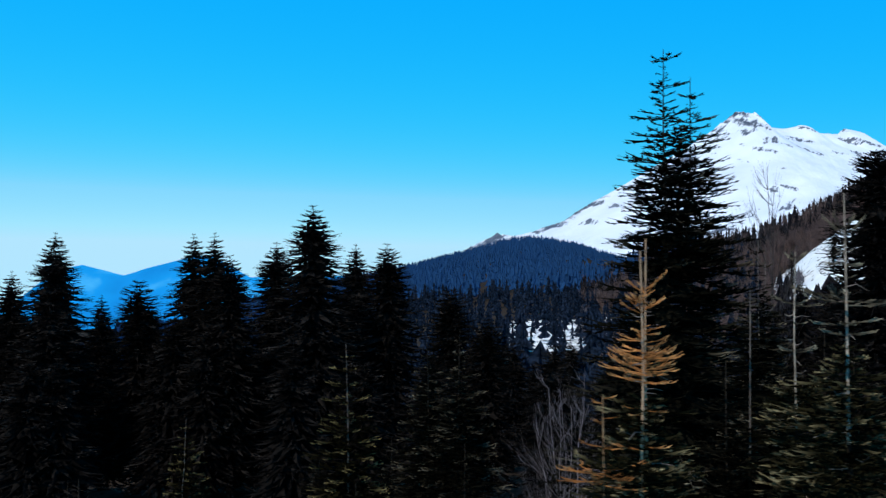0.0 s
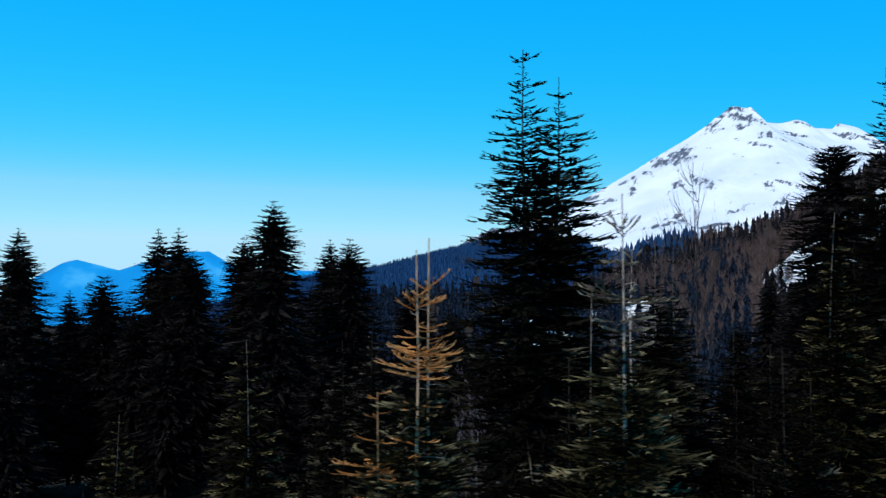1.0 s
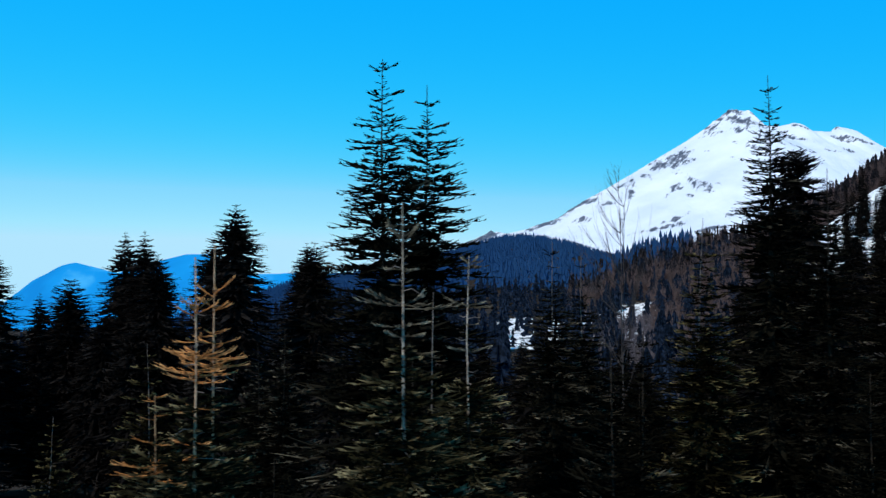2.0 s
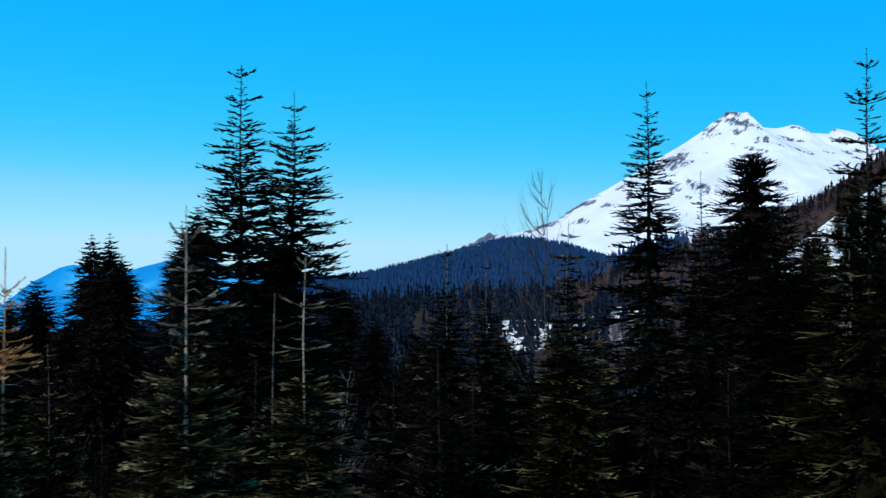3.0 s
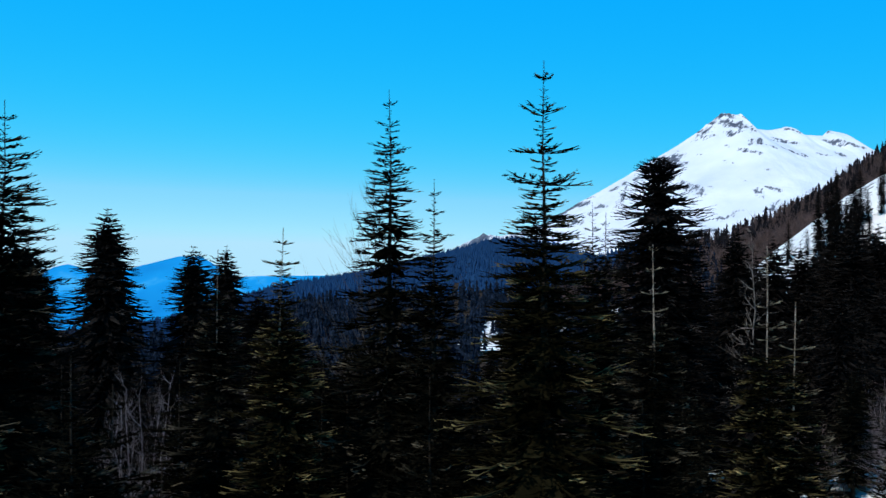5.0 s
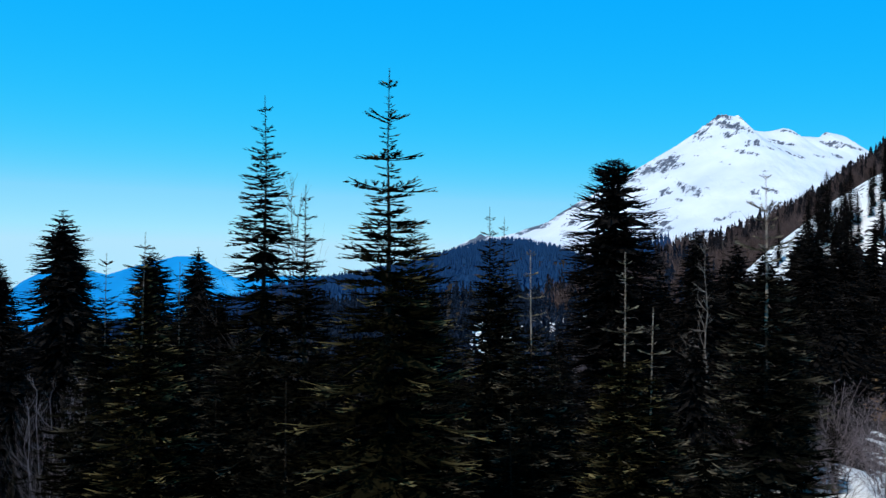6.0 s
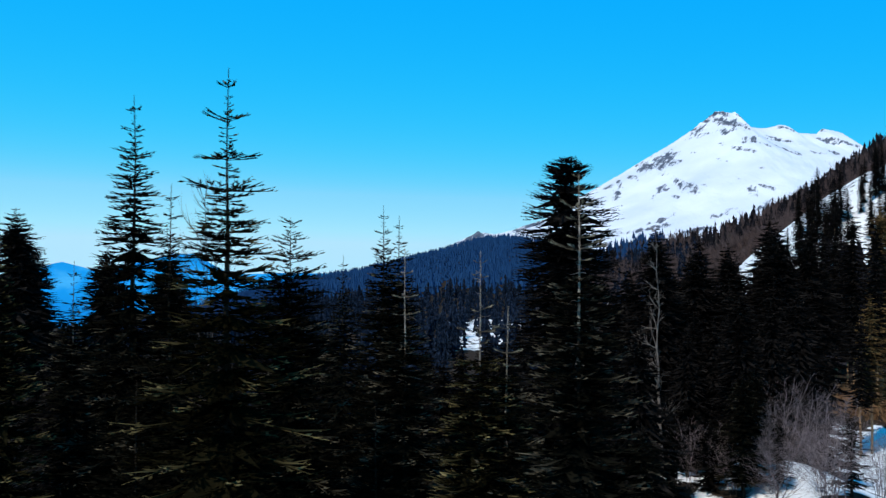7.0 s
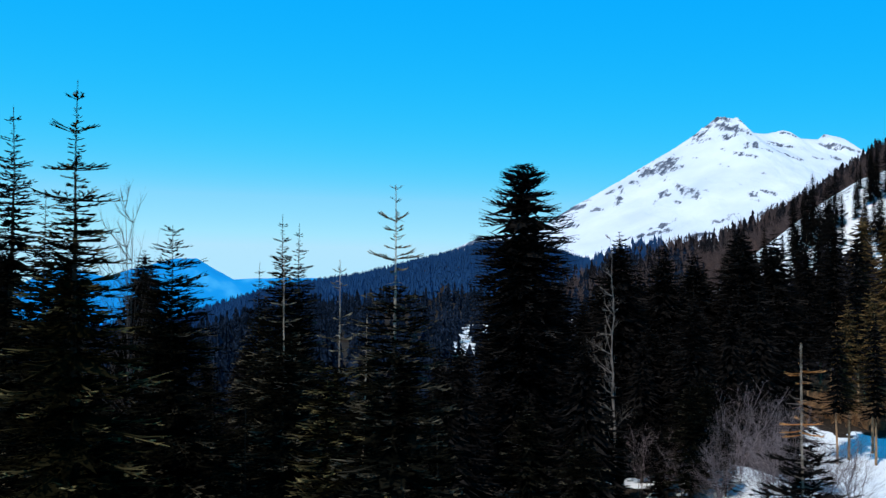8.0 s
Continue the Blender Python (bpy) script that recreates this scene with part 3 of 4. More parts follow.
# ---- forests too far to count ----
def small_fir(rng, tiers, spikes):
    """A rough little fir one unit high with ragged tiers."""
    pieces = []
    for k in range(tiers):
        z1 = 1 - k / (tiers + 0.6) * 0.92
        z0 = z1 - 1.35 / (tiers + 1)
        r = (0.03 + 0.16 * (k + 1) / tiers) * rng.uniform(0.7, 1.2)
        a = np.linspace(0, 6.283, spikes * 2, endpoint=False) + rng.uniform(0, 6)
        rad = np.where(np.arange(spikes * 2) % 2, 0.32, 1.0) * r * rng.uniform(0.55, 1.4, spikes * 2)
        ring = np.column_stack([rad * np.cos(a), rad * np.sin(a), z0 + rng.uniform(-0.05, 0.05, spikes * 2) + 0.02])
        v = np.vstack([[0, 0, z1], ring])
        i = np.arange(spikes * 2)
        pieces.append((v, np.stack([0 * i, 1 + i, 1 + (i + 1) % (spikes * 2)], 1)))
    return join(pieces)


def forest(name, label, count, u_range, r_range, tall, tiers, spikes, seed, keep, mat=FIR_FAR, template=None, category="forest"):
    rng = np.random.default_rng(seed)
    kinds = [(template or small_fir)(rng, tiers, spikes) for _ in range(12)]
    u = rng.uniform(*u_range, count)
    r = np.sqrt(rng.uniform(r_range[0] ** 2, r_range[1] ** 2, count))
    y = MID[1] + r / np.sqrt(1 + u * u)
    x = MID[0] + u * (y - MID[1])
    ok = keep(u, r, x, y, rng)
    x, y = x[ok], y[ok]
    z = ground_height(x, y) - 0.4
    pieces = []
    for px, py, pz in zip(x, y, z):
        v, f = kinds[rng.integers(12)]
        h = tall[0] + (tall[1] - tall[0]) * rng.uniform() ** 1.7
        a, w = rng.uniform(0, 6.28), rng.uniform(0.7, 1.35)
        c, s = math.cos(a) * w * h, math.sin(a) * w * h
        pieces.append((np.column_stack([v[:, 0] * c - v[:, 1] * s + px, v[:, 0] * s + v[:, 1] * c + py, v[:, 2] * h + pz]), f))
    tagged(new(name, mesh(name, *join(pieces), mat)), label, category, kind="stuff")


def clumps(x, y, size, level, seed):
    return fbm(x / size, y / size, 3, seed) > level


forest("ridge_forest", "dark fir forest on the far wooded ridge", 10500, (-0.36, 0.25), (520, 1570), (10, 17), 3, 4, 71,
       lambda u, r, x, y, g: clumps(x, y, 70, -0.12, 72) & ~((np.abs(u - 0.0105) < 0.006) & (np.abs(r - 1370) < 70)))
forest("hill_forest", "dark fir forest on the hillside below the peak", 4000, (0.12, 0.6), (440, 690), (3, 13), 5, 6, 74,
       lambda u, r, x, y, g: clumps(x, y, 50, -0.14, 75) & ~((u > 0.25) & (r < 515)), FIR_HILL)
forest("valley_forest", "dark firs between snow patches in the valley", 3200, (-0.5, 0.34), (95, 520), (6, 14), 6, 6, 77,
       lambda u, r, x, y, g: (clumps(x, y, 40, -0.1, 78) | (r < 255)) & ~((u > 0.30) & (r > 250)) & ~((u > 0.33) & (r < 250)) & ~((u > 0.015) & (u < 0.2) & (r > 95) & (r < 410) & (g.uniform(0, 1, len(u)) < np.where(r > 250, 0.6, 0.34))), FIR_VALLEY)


def twig_bush(rng, tiers, spikes):
    """A leafless crown one unit high, of thin slivers."""
    n = 64
    base = np.column_stack([rng.normal(0, 0.02, (n, 2)), rng.uniform(0.05, 0.5, n)])
    tip = base + np.column_stack([rng.normal(0, 0.16, (n, 2)), rng.uniform(0.2, 0.5, n)])
    side = rng.normal(0, 0.006, (n, 3)) * (1 + spikes)
    v = np.stack([base - side, base + side, tip], 1).reshape(-1, 3)
    return v, np.arange(3 * n).reshape(-1, 3)


forest("hill_thicket", "rust brown leafless trees on the slope above the snow", 3000, (0.12, 0.56), (405, 610), (7, 14), 0, 0, 80,
       lambda u, r, x, y, g: clumps(x, y, 60, -0.13, 81) & (r > 418) & ((r < 520) | (g.uniform(0, 1, len(r)) < 0.4)), RUST_TWIG, twig_bush, "thicket")


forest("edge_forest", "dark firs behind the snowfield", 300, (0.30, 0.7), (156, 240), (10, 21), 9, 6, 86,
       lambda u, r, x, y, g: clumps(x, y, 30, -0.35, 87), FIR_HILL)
forest("edge_thicket", "rust brown leafless undergrowth at the foot of tall firs", 320, (0.42, 0.64), (113, 134), (2.4, 5.0), 0, 0.5, 92,
       lambda u, r, x, y, g: clumps(x, y, 12, -0.2, 93), RUST_BUSH, twig_bush, "undergrowth")
forest("valley_thicket", "greyish leafless trees in the valley", 900, (0.11, 0.34), (140, 400), (4, 9), 0, 0, 95,
       lambda u, r, x, y, g: clumps(x, y, 45, -0.06, 96), VALLEY_TWIG, twig_bush, "thicket")
forest("slope_thicket", "brown leafless trees at the foot of the snow slope", 700, (0.2, 0.31), (230, 420), (6, 11), 0, 0, 83,
       lambda u, r, x, y, g: clumps(x, y, 40, -0.3, 84), RUST_TWIG, twig_bush, "thicket")


# ---- firs near the ride ----
def grow(name, label, x, y, top, profile, seed, **how):
    foot = float(ground_height(x, y)) - 0.15
    h = top - foot
    rng = np.random.default_rng(seed + 1000)
    tree = {k: how.pop(k) for k in ("leaf", "stem", "girth", "lean", "category", "top_leaf", "bare", "pale", "twigs") if k in how}
    share = how.pop("share", {3: 0.5, 1: 0.66, 0: 0.6}[how.get("fine", 3)])
    begin = how.pop("begin", {3: 1.9, 1: 0.5, 0: 0.6}[how.get("fine", 3)])
    deep = max(1.2, top - 10.2 + 0.28 * (y + 1.5))
    for k, usual in (("detail", 3.2), ("coarse", 6.2)):
        how[k] = min(how.get(k, usual), deep)
    extra = how.pop("whorls", None)
    if extra is not None:
        begin = max(begin, how["crown_from"] + 0.9)
        if tree.get("stem") is PALE_BARK:
            tree.setdefault("twigs", 28)
            tree.setdefault("top_leaf", DRY)
        tree["top"] = [(h - d, r, c, lift, 4 if tree.get("top_leaf") is DEAD else 3) for d, r, c, lift in extra]
        d0 = how.pop("crown_from")
        wh = [w for w in fir_whorls(rng, h, profile, **how) if w[0] < h - d0]
    else:
        wh = fir_whorls(rng, h, profile, **how)
    tree["inside"] = (profile, begin, share, how.get("clear", 1.2))
    return put(conifer(name, label, h, wh, seed, **tree), x, y, foot, 0)


SLIM = [(0.3, 0.14), (0.7, 0.24), (1.2, 0.36), (2, 0.6), (4, 1.1), (7, 1.6), (14, 2.0)]
TALL = "tall dark green fir with a bare leader"
grow("fir_tree", TALL + ", the taller twin", 2.81, 12.54, 15.0, [(0.16, 0.24), (0.4, 0.2), (0.55, 0.34), (0.9, 0.46), (1.35, 0.6), (2.05, 0.74), (2.45, 0.9), (4, 1.35), (6, 1.85), (15, 2.5)], 101, gap=0.33, start=0.16)
grow("fir_tree", TALL + ", the lower twin", 3.40, 13.48, 14.82, [(0.3, 0.22), (0.65, 0.36), (0.8, 0.52), (1.4, 0.74), (2.3, 0.95), (4, 1.45), (7, 2.0), (15, 2.5)], 102, gap=0.34, start=0.3, pale=0.08)
grow("fir_tree", "slender dark green fir with a needle sharp tip", 9.17, 15.76, 15.43, [(0.4, 0.18), (0.95, 0.38), (1.5, 0.5), (2.4, 0.72), (4, 1.2), (7, 1.8), (15, 2.3)], 103, gap=0.40)
grow("fir_tree", "thin young fir beside a taller one", 9.98, 15.30, 13.79, SLIM, 104, gap=0.36)
grow("fir_tree", "tall fir with open widely spaced whorls and olive lower boughs", 11.57, 12.52, 15.22, [(2.0, 0.5), (2.4, 0.72), (2.9, 0.95), (4, 1.35), (6, 1.8), (15, 2.3)], 105, pale=0.2, gap=0.36, crown_from=2.1, leaf=FIR_OLIVE,
     whorls=[(0.29, 0.18, 5, 30), (0.46, 0.08, 4, 24), (0.56, 0.09, 4, 20), (0.66, 0.1, 4, 18), (0.78, 0.4, 7, 14), (0.9, 0.14, 4, 12), (1.0, 0.18, 4, 10), (1.1, 0.16, 4, 10), (1.22, 0.2, 4, 10),
             (1.34, 0.52, 8, 10), (1.48, 0.24, 5, 8), (1.6, 0.2, 4, 8), (1.8, 0.7, 8, 8), (1.88, 0.5, 6, 4), (1.98, 0.34, 5, 4), (2.08, 0.34, 5, 4)])
grow("fir_tree", "stout dark fir with a broad tip", 11.84, 16.66, 13.30, [(0.15, 0.25), (0.4, 0.4), (0.7, 0.6), (0.95, 0.72), (3, 1.3), (7, 2.0), (14, 2.3)], 106, gap=0.3, start=0.14)
grow("fir_tree", "sparse young fir with a bare upper trunk", 16.37, 10.61, 13.47, [(1.2, 0.35), (2, 0.7), (4, 1.15), (7, 1.5), (14, 1.8)], 107, pale=0.45, gap=0.36, crown_from=1.3, stem=PALE_BARK, girth=0.008,
     whorls=[(0.06, 0.11, 4, 30), (0.2, 0.1, 3, 20), (0.45, 0.28, 6, 22), (0.55, 0.18, 4, 12), (0.68, 0.14, 4, 8), (0.78, 0.2, 4, 6), (0.92, 0.4, 6, 6), (1.05, 0.2, 3, 0)])
grow("young_fir", "slender pale green young fir", 13.42, 19.77, 13.74, SLIM, 108, pale=0.15, gap=0.36)
grow("young_fir", "slender pale green young fir", 13.76, 20.03, 13.53, SLIM, 109, pale=0.15, gap=0.36)
grow("young_fir", "slender pale green young fir", 12.12, 24.0, 12.72, SLIM, 110, pale=0.15, gap=0.36)

LEADER = [(0.9, 0.2), (1.2, 0.42), (1.8, 0.62), (3, 0.95), (6, 1.4), (13, 1.8)]
grow("young_fir", "young fir with a long bare leader above dark boughs", 5.70, 17.71, 12.65, LEADER, 111, gap=0.34, crown_from=0.9, leaf=FIR, stem=GREY_BARK, girth=0.006, pale=0.36,
     whorls=[(0.27, 0.2, 5, 24), (0.36, 0.08, 3, 10), (0.47, 0.13, 4, 4), (0.62, 0.1, 3, 4), (0.78, 0.16, 4, 2)])
grow("young_fir", "young fir with a tall leader and wide tiers", 7.59, 14.06, 12.89, LEADER, 112, gap=0.32, crown_from=0.85, leaf=FIR_OLIVE, stem=GREY_BARK, girth=0.007, pale=0.36,
     whorls=[(0.27, 0.17, 5, 14), (0.4, 0.1, 4, 4), (0.6, 0.32, 7, 6), (0.68, 0.18, 4, 2), (0.77, 0.22, 5, 0)])
grow("young_fir", "young fir with a long bare leader above dark boughs", 6.56, 19.9, 12.5, LEADER, 113, gap=0.34, crown_from=0.95, leaf=FIR, stem=GREY_BARK, girth=0.006, pale=0.32,
     whorls=[(0.33, 0.19, 5, 10), (0.5, 0.1, 3, 4), (0.72, 0.14, 4, 0)])

# half dead ones with bare stems
DEADTOP = [(0, 0.0), (1.0, 0.15), (1.6, 0.5), (2.6, 0.85), (5, 1.3), (13, 1.7)]
grow("half_dead_fir", "gaunt young fir with a bare whitish trunk and few boughs", 3.29, 7.98, 12.69, DEADTOP, 121, detail=4.6, pale=0.45, stem=PALE_BARK, girth=0.0075, crown_from=1.3, gap=0.34, leaf=FIR_NEAR,
     whorls=[(0.34, 0.24, 6, 34), (0.5, 0.1, 3, 6), (0.62, 0.16, 4, 4), (0.72, 0.12, 3, 4), (0.92, 0.5, 6, 2), (1.1, 0.26, 4, 0), (1.2, 0.24, 4, 0)])
grow("half_dead_fir", "gaunt young fir with a bare whitish trunk and few boughs", 3.95, 10.95, 12.27, DEADTOP, 122, detail=4.6, pale=0.4, leaf=FIR_NEAR, stem=PALE_BARK, girth=0.006, crown_from=1.5, gap=0.36,
     whorls=[(0.1, 0.16, 5, 30), (0.6, 0.3, 5, 6), (0.85, 0.14, 2, 3), (1.15, 0.3, 4, 0)])
grow("half_dead_fir", "thin bare pole of a dying fir", 3.52, 11.24, 11.83, DEADTOP, 123, stem=GREY_BARK, girth=0.005, crown_from=1.6, gap=0.4, whorls=[(0.35, 0.12, 2, 5), (0.8, 0.2, 3, 0)])
grow("half_dead_fir", "gaunt young fir with a straight pale trunk", 15.30, 14.10, 12.60, DEADTOP, 124, pale=0.45, stem=PALE_BARK, girth=0.005, crown_from=1.7, gap=0.36, leaf=FIR_OLIVE,
     whorls=[(0.2, 0.14, 4, 25), (0.45, 0.18, 4, 15), (0.95, 0.2, 3, 5), (1.3, 0.36, 5, 3), (1.5, 0.2, 3, 0)])
grow("half_dead_fir", "gaunt young fir with a straight pale trunk", 15.75, 14.11, 11.72, DEADTOP, 125, pale=0.4, stem=PALE_BARK, girth=0.005, crown_from=1.1, gap=0.36,
     whorls=[(0.35, 0.24, 3, 6), (0.75, 0.3, 3, 2), (0.95, 0.2, 3, 0)])
grow("half_dead_fir", "gaunt young fir with a straight pale trunk and short twigs", 14.0, 16.46, 12.7, DEADTOP, 126, pale=0.2, stem=PALE_BARK, girth=0.005, crown_from=1.5, gap=0.36,
     whorls=[(0.12, 0.12, 4, 22), (0.5, 0.2, 4, 6), (0.9, 0.26, 4, 2), (1.25, 0.3, 4, 0)])
DYING = [(1.0, 0.2), (1.5, 0.45), (2.2, 0.62), (4, 0.95), (13, 1.5)]
grow("dead_fir", "dying fir with rust orange needles and pale stem", 1.53, 7.72, 12.2, DYING, 131, detail=4.6, pale=0.45, twigs=24, stem=DYING_BARK, girth=0.0068, crown_from=1.25, gap=0.34, count=5, leaf=FIR_NEAR, top_leaf=DEAD, category="dead fir",
     whorls=[(0.4, 0.14, 4, 30), (0.48, 0.24, 6, 26), (0.6, 0.1, 2, 6), (0.7, 0.22, 4, 2), (0.82, 0.24, 4, 6), (0.9, 0.34, 7, 12), (0.98, 0.38, 7, 6), (1.04, 0.28, 6, 2), (1.3, 0.22, 3, 0), (1.6, 0.3, 3, 0)])
grow("dead_fir", "dying fir with rust orange needles beside its twin", 1.63, 7.99, 12.31, DYING, 132, detail=4.6, pale=0.15, twigs=20, stem=DYING_BARK, girth=0.0055, crown_from=1.25, gap=0.4, count=4, leaf=FIR_NEAR, top_leaf=DEAD, category="dead fir",
     whorls=[(0.45, 0.2, 4, 26), (0.56, 0.2, 5, 22), (0.76, 0.16, 4, 4), (0.88, 0.24, 4, 4), (1.0, 0.32, 7, 6), (1.08, 0.34, 6, 6), (1.16, 0.24, 4, 0)])
grow("dead_fir", "small dying fir with yellow brown boughs", 1.21, 7.66, 11.03, [(0, 0.08), (0.4, 0.2), (1, 0.4), (3, 0.8), (10, 1.0)], 133, detail=4.6, pale=0.3, stem=ORANGE_BARK, girth=0.006, gap=0.3, count=6, leaf=FIR_NEAR, top_leaf=DEAD, category="dead fir", crown_from=0.3,
     whorls=[(0.04, 0.12, 3, 10), (0.2, 0.14, 3, 6), (0.4, 0.2, 4, 4), (0.62, 0.45, 6, 0), (0.7, 0.36, 5, 0), (0.95, 0.4, 4, -2), (1.3, 0.55, 6, -4)])
YOUNG = [(0.22, 0.16), (0.5, 0.27), (0.85, 0.42), (1.3, 0.56), (2.2, 0.85), (4, 1.25), (14, 2.0)]
grow("young_fir", "young olive fir with a pale leader", -1.94, 17.45, 10.75, YOUNG, 141, pale=0.7, gap=0.26, leaf=FIR_OLIVE, stem=GREY_BARK, girth=0.006, between=False)
grow("young_fir", "young fir with a pale leader in the shade", 0.17, 20.3, 10.85, YOUNG, 142, pale=0.4, gap=0.36)
grow("young_fir", "young olive fir with a pale leader", -7.31, 26.21, 8.07, YOUNG, 143, pale=0.7, gap=0.26, leaf=FIR_OLIVE, stem=GREY_BARK, girth=0.006, between=False)
grow("young_fir", "young fir with a pale leader in the shade", -0.54, 20.87, 10.51, YOUNG, 144, pale=0.4, gap=0.36)
grow("young_fir", "young rust tinted fir with a pale straight stem", 20.45, 7.8, 11.68, [(0.7, 0.2), (1.0, 0.34), (1.6, 0.56), (3, 0.9), (11, 1.4)], 145, gap=0.3, stem=PALE_BARK, girth=0.0036, crown_from=0.95, leaf=FIR_OLD, top_leaf=DEAD, pale=0.12,
     whorls=[(0.3, 0.2, 4, -4), (0.38, 0.08, 3, -4), (0.58, 0.1, 3, -6), (0.76, 0.2, 4, -8), (0.86, 0.24, 4, -10)])

# ---- taller firs further back ----
CONE = [(0.1, 0.12), (0.35, 0.3), (0.7, 0.58), (2, 1.4), (4, 2.35), (7, 3.4), (16, 4.0)]
NARROW = [(0.1, 0.12), (0.4, 0.3), (0.9, 0.6), (3, 1.75), (6, 2.9), (16, 3.6)]
DOME = [(0.1, 0.5), (0.6, 1.0), (2, 1.7), (5, 2.4), (16, 3.0)]
CEDAR = [(0.02, 0.3), (0.25, 0.75), (0.5, 1.15), (0.85, 1.45), (1.1, 1.4), (1.2, 0.5), (1.45, 0.5), (1.5, 1.7), (1.7, 1.8), (1.76, 0.5), (2.0, 0.5), (2.06, 2.3), (2.3, 2.4), (2.36, 0.6), (2.62, 0.6), (2.68, 2.8), (2.95, 2.9), (3.02, 0.9), (3.25, 1.0), (3.3, 3.0), (3.6, 3.0), (3.7, 1.6), (3.9, 2.9), (6, 3.1), (9, 3.3), (17, 3.7)]
OPEN = [(0.1, 0.25), (0.6, 0.7), (1.6, 1.45), (3.6, 2.2), (5, 2.8), (16, 3.6)]
BROAD = [(0.05, 0.2), (0.5, 0.6), (1.2, 1.1), (2, 1.6), (5, 2.6), (14, 3.2)]
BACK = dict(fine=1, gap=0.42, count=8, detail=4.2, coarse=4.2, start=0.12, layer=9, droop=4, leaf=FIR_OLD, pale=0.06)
grow("fir_tree", "broad shaggy fir standing above its neighbours", -6.91, 47.45, 15.57, OPEN, 151, **BACK)
grow("fir_tree", "old dark fir with a dense domed top and flat tiers", 21.29, 47.51, 18.17, CEDAR, 152, **{**BACK, "gap": 0.17, "count": 10, "start": 0.06, "droop": -2, "coarse": 8.0, "detail": 8.0, "between": False})
kinds = [grow("fir_tree", "dark narrow fir in the dense stand", -14.58, 53.6, 14.47, NARROW, 153, **BACK),
         grow("fir_tree", "dark conical fir in the dense stand", -21.23, 50.75, 14.41, CONE, 154, **BACK),
         grow("fir_tree", "dark round topped fir in the dense stand", -17.53, 53.16, 11.73, DOME, 155, **BACK),
         grow("fir_tree", "dark conical fir in the dense stand", -3.46, 51.1, 13.77, BROAD, 156, **BACK)]
heights = [14.47, 14.41, 11.73, 13.77]
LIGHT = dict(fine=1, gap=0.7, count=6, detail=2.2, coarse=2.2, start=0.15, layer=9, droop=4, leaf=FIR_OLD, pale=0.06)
kinds += [grow("fir_tree", "dark conical fir filling the dense stand", -30.0, 46.0, 9.5, CONE, 157, **LIGHT),
          grow("fir_tree", "dark narrow fir filling the dense stand", -27.0, 57.0, 9.8, NARROW, 158, **LIGHT),
          grow("fir_tree", "dark round topped fir filling the dense stand", 4.5, 44.0, 8.4, DOME, 159, **LIGHT)]
heights += [9.5, 9.8, 8.4]
kinds += [grow("fir_tree", "dark fir with a clear lower trunk above snow", 33.0, 58.5, 12.0, NARROW, 160, **{**LIGHT, "clear": 3.6})]
heights += [12.0]


def stand(kind, x, y, top, turn, group="firs of the dense stand"):
    """A copy of one of the stand's firs with its tip at the height top."""
    foot = float(ground_height(x, y)) - 0.15
    h0 = heights[kind] - float(ground_height(*kinds[kind].location[:2]))
    k = (top - foot) / h0
    ob = copy_thing(kinds[kind], pose(x, y, foot, 0, 0, turn) @ Matrix.Diagonal((k, k, k, 1)))
    return tagged(ob, group=group)


for kind, x, y, top, turn in [(0, -13.03, 52.15, 14.31, 80), (1, -7.99, 79.1, 14.5, 30), (0, -22.12, 59.9, 10.73, 200), (3, -10.74, 58.3, 13.92, 140), (2, -0.04, 52.1, 11.1, 60),
                              (0, 27.95, 56.4, 15.1, 10), (1, -24.4, 52.5, 12.2, 100), (3, -11.8, 50.5, 13.0, 250), (2, 1.9, 50.0, 9.6, 20), (0, 31.5, 60, 14.6, 300),
                              (1, 34.0, 62, 14.2, 70), (0, 36.6, 60, 15.5, 170), (3, 37.0, 62, 14.4, 220), (0, 38.6, 67, 16.4, 33), (2, 24.3, 60, 11.6, 44), (0, 39.9, 63.5, 15.6, 15),
                              (7, 28.8, 47.5, 10.0, 50), (7, 30.6, 50.0, 10.6, 130), (7, 33.0, 51.0, 10.8, 260), (7, 35.6, 54.0, 11.5, 310), (3, 29.3, 44.8, 11.2, 75), (7, 27.1, 46.2, 9.6, 15), (7, 27.9, 47.9, 10.2, 160)]:
    stand(kind, x, y, top, turn)

# tall firs with clear rust coloured trunks at the far edge of the snowfield
for k, (x, y, top) in enumerate([(55.8, 115, 16.0), (58.7, 120, 17.2), (61.7, 114, 17.8), (63.7, 122, 19.4), (65.8, 117, 16.6), (66.0, 121, 18.3), (62.6, 108, 19.5), (63.4, 104, 18.0), (65.4, 107, 20.5), (66.8, 104, 19.0), (69.2, 107, 21.0)]):
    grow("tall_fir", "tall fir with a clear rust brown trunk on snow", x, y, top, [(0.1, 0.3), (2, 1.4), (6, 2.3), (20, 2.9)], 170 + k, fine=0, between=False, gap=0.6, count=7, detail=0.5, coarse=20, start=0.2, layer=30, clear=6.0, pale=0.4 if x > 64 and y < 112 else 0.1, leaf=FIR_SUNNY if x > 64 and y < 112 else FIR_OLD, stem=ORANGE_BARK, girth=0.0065)
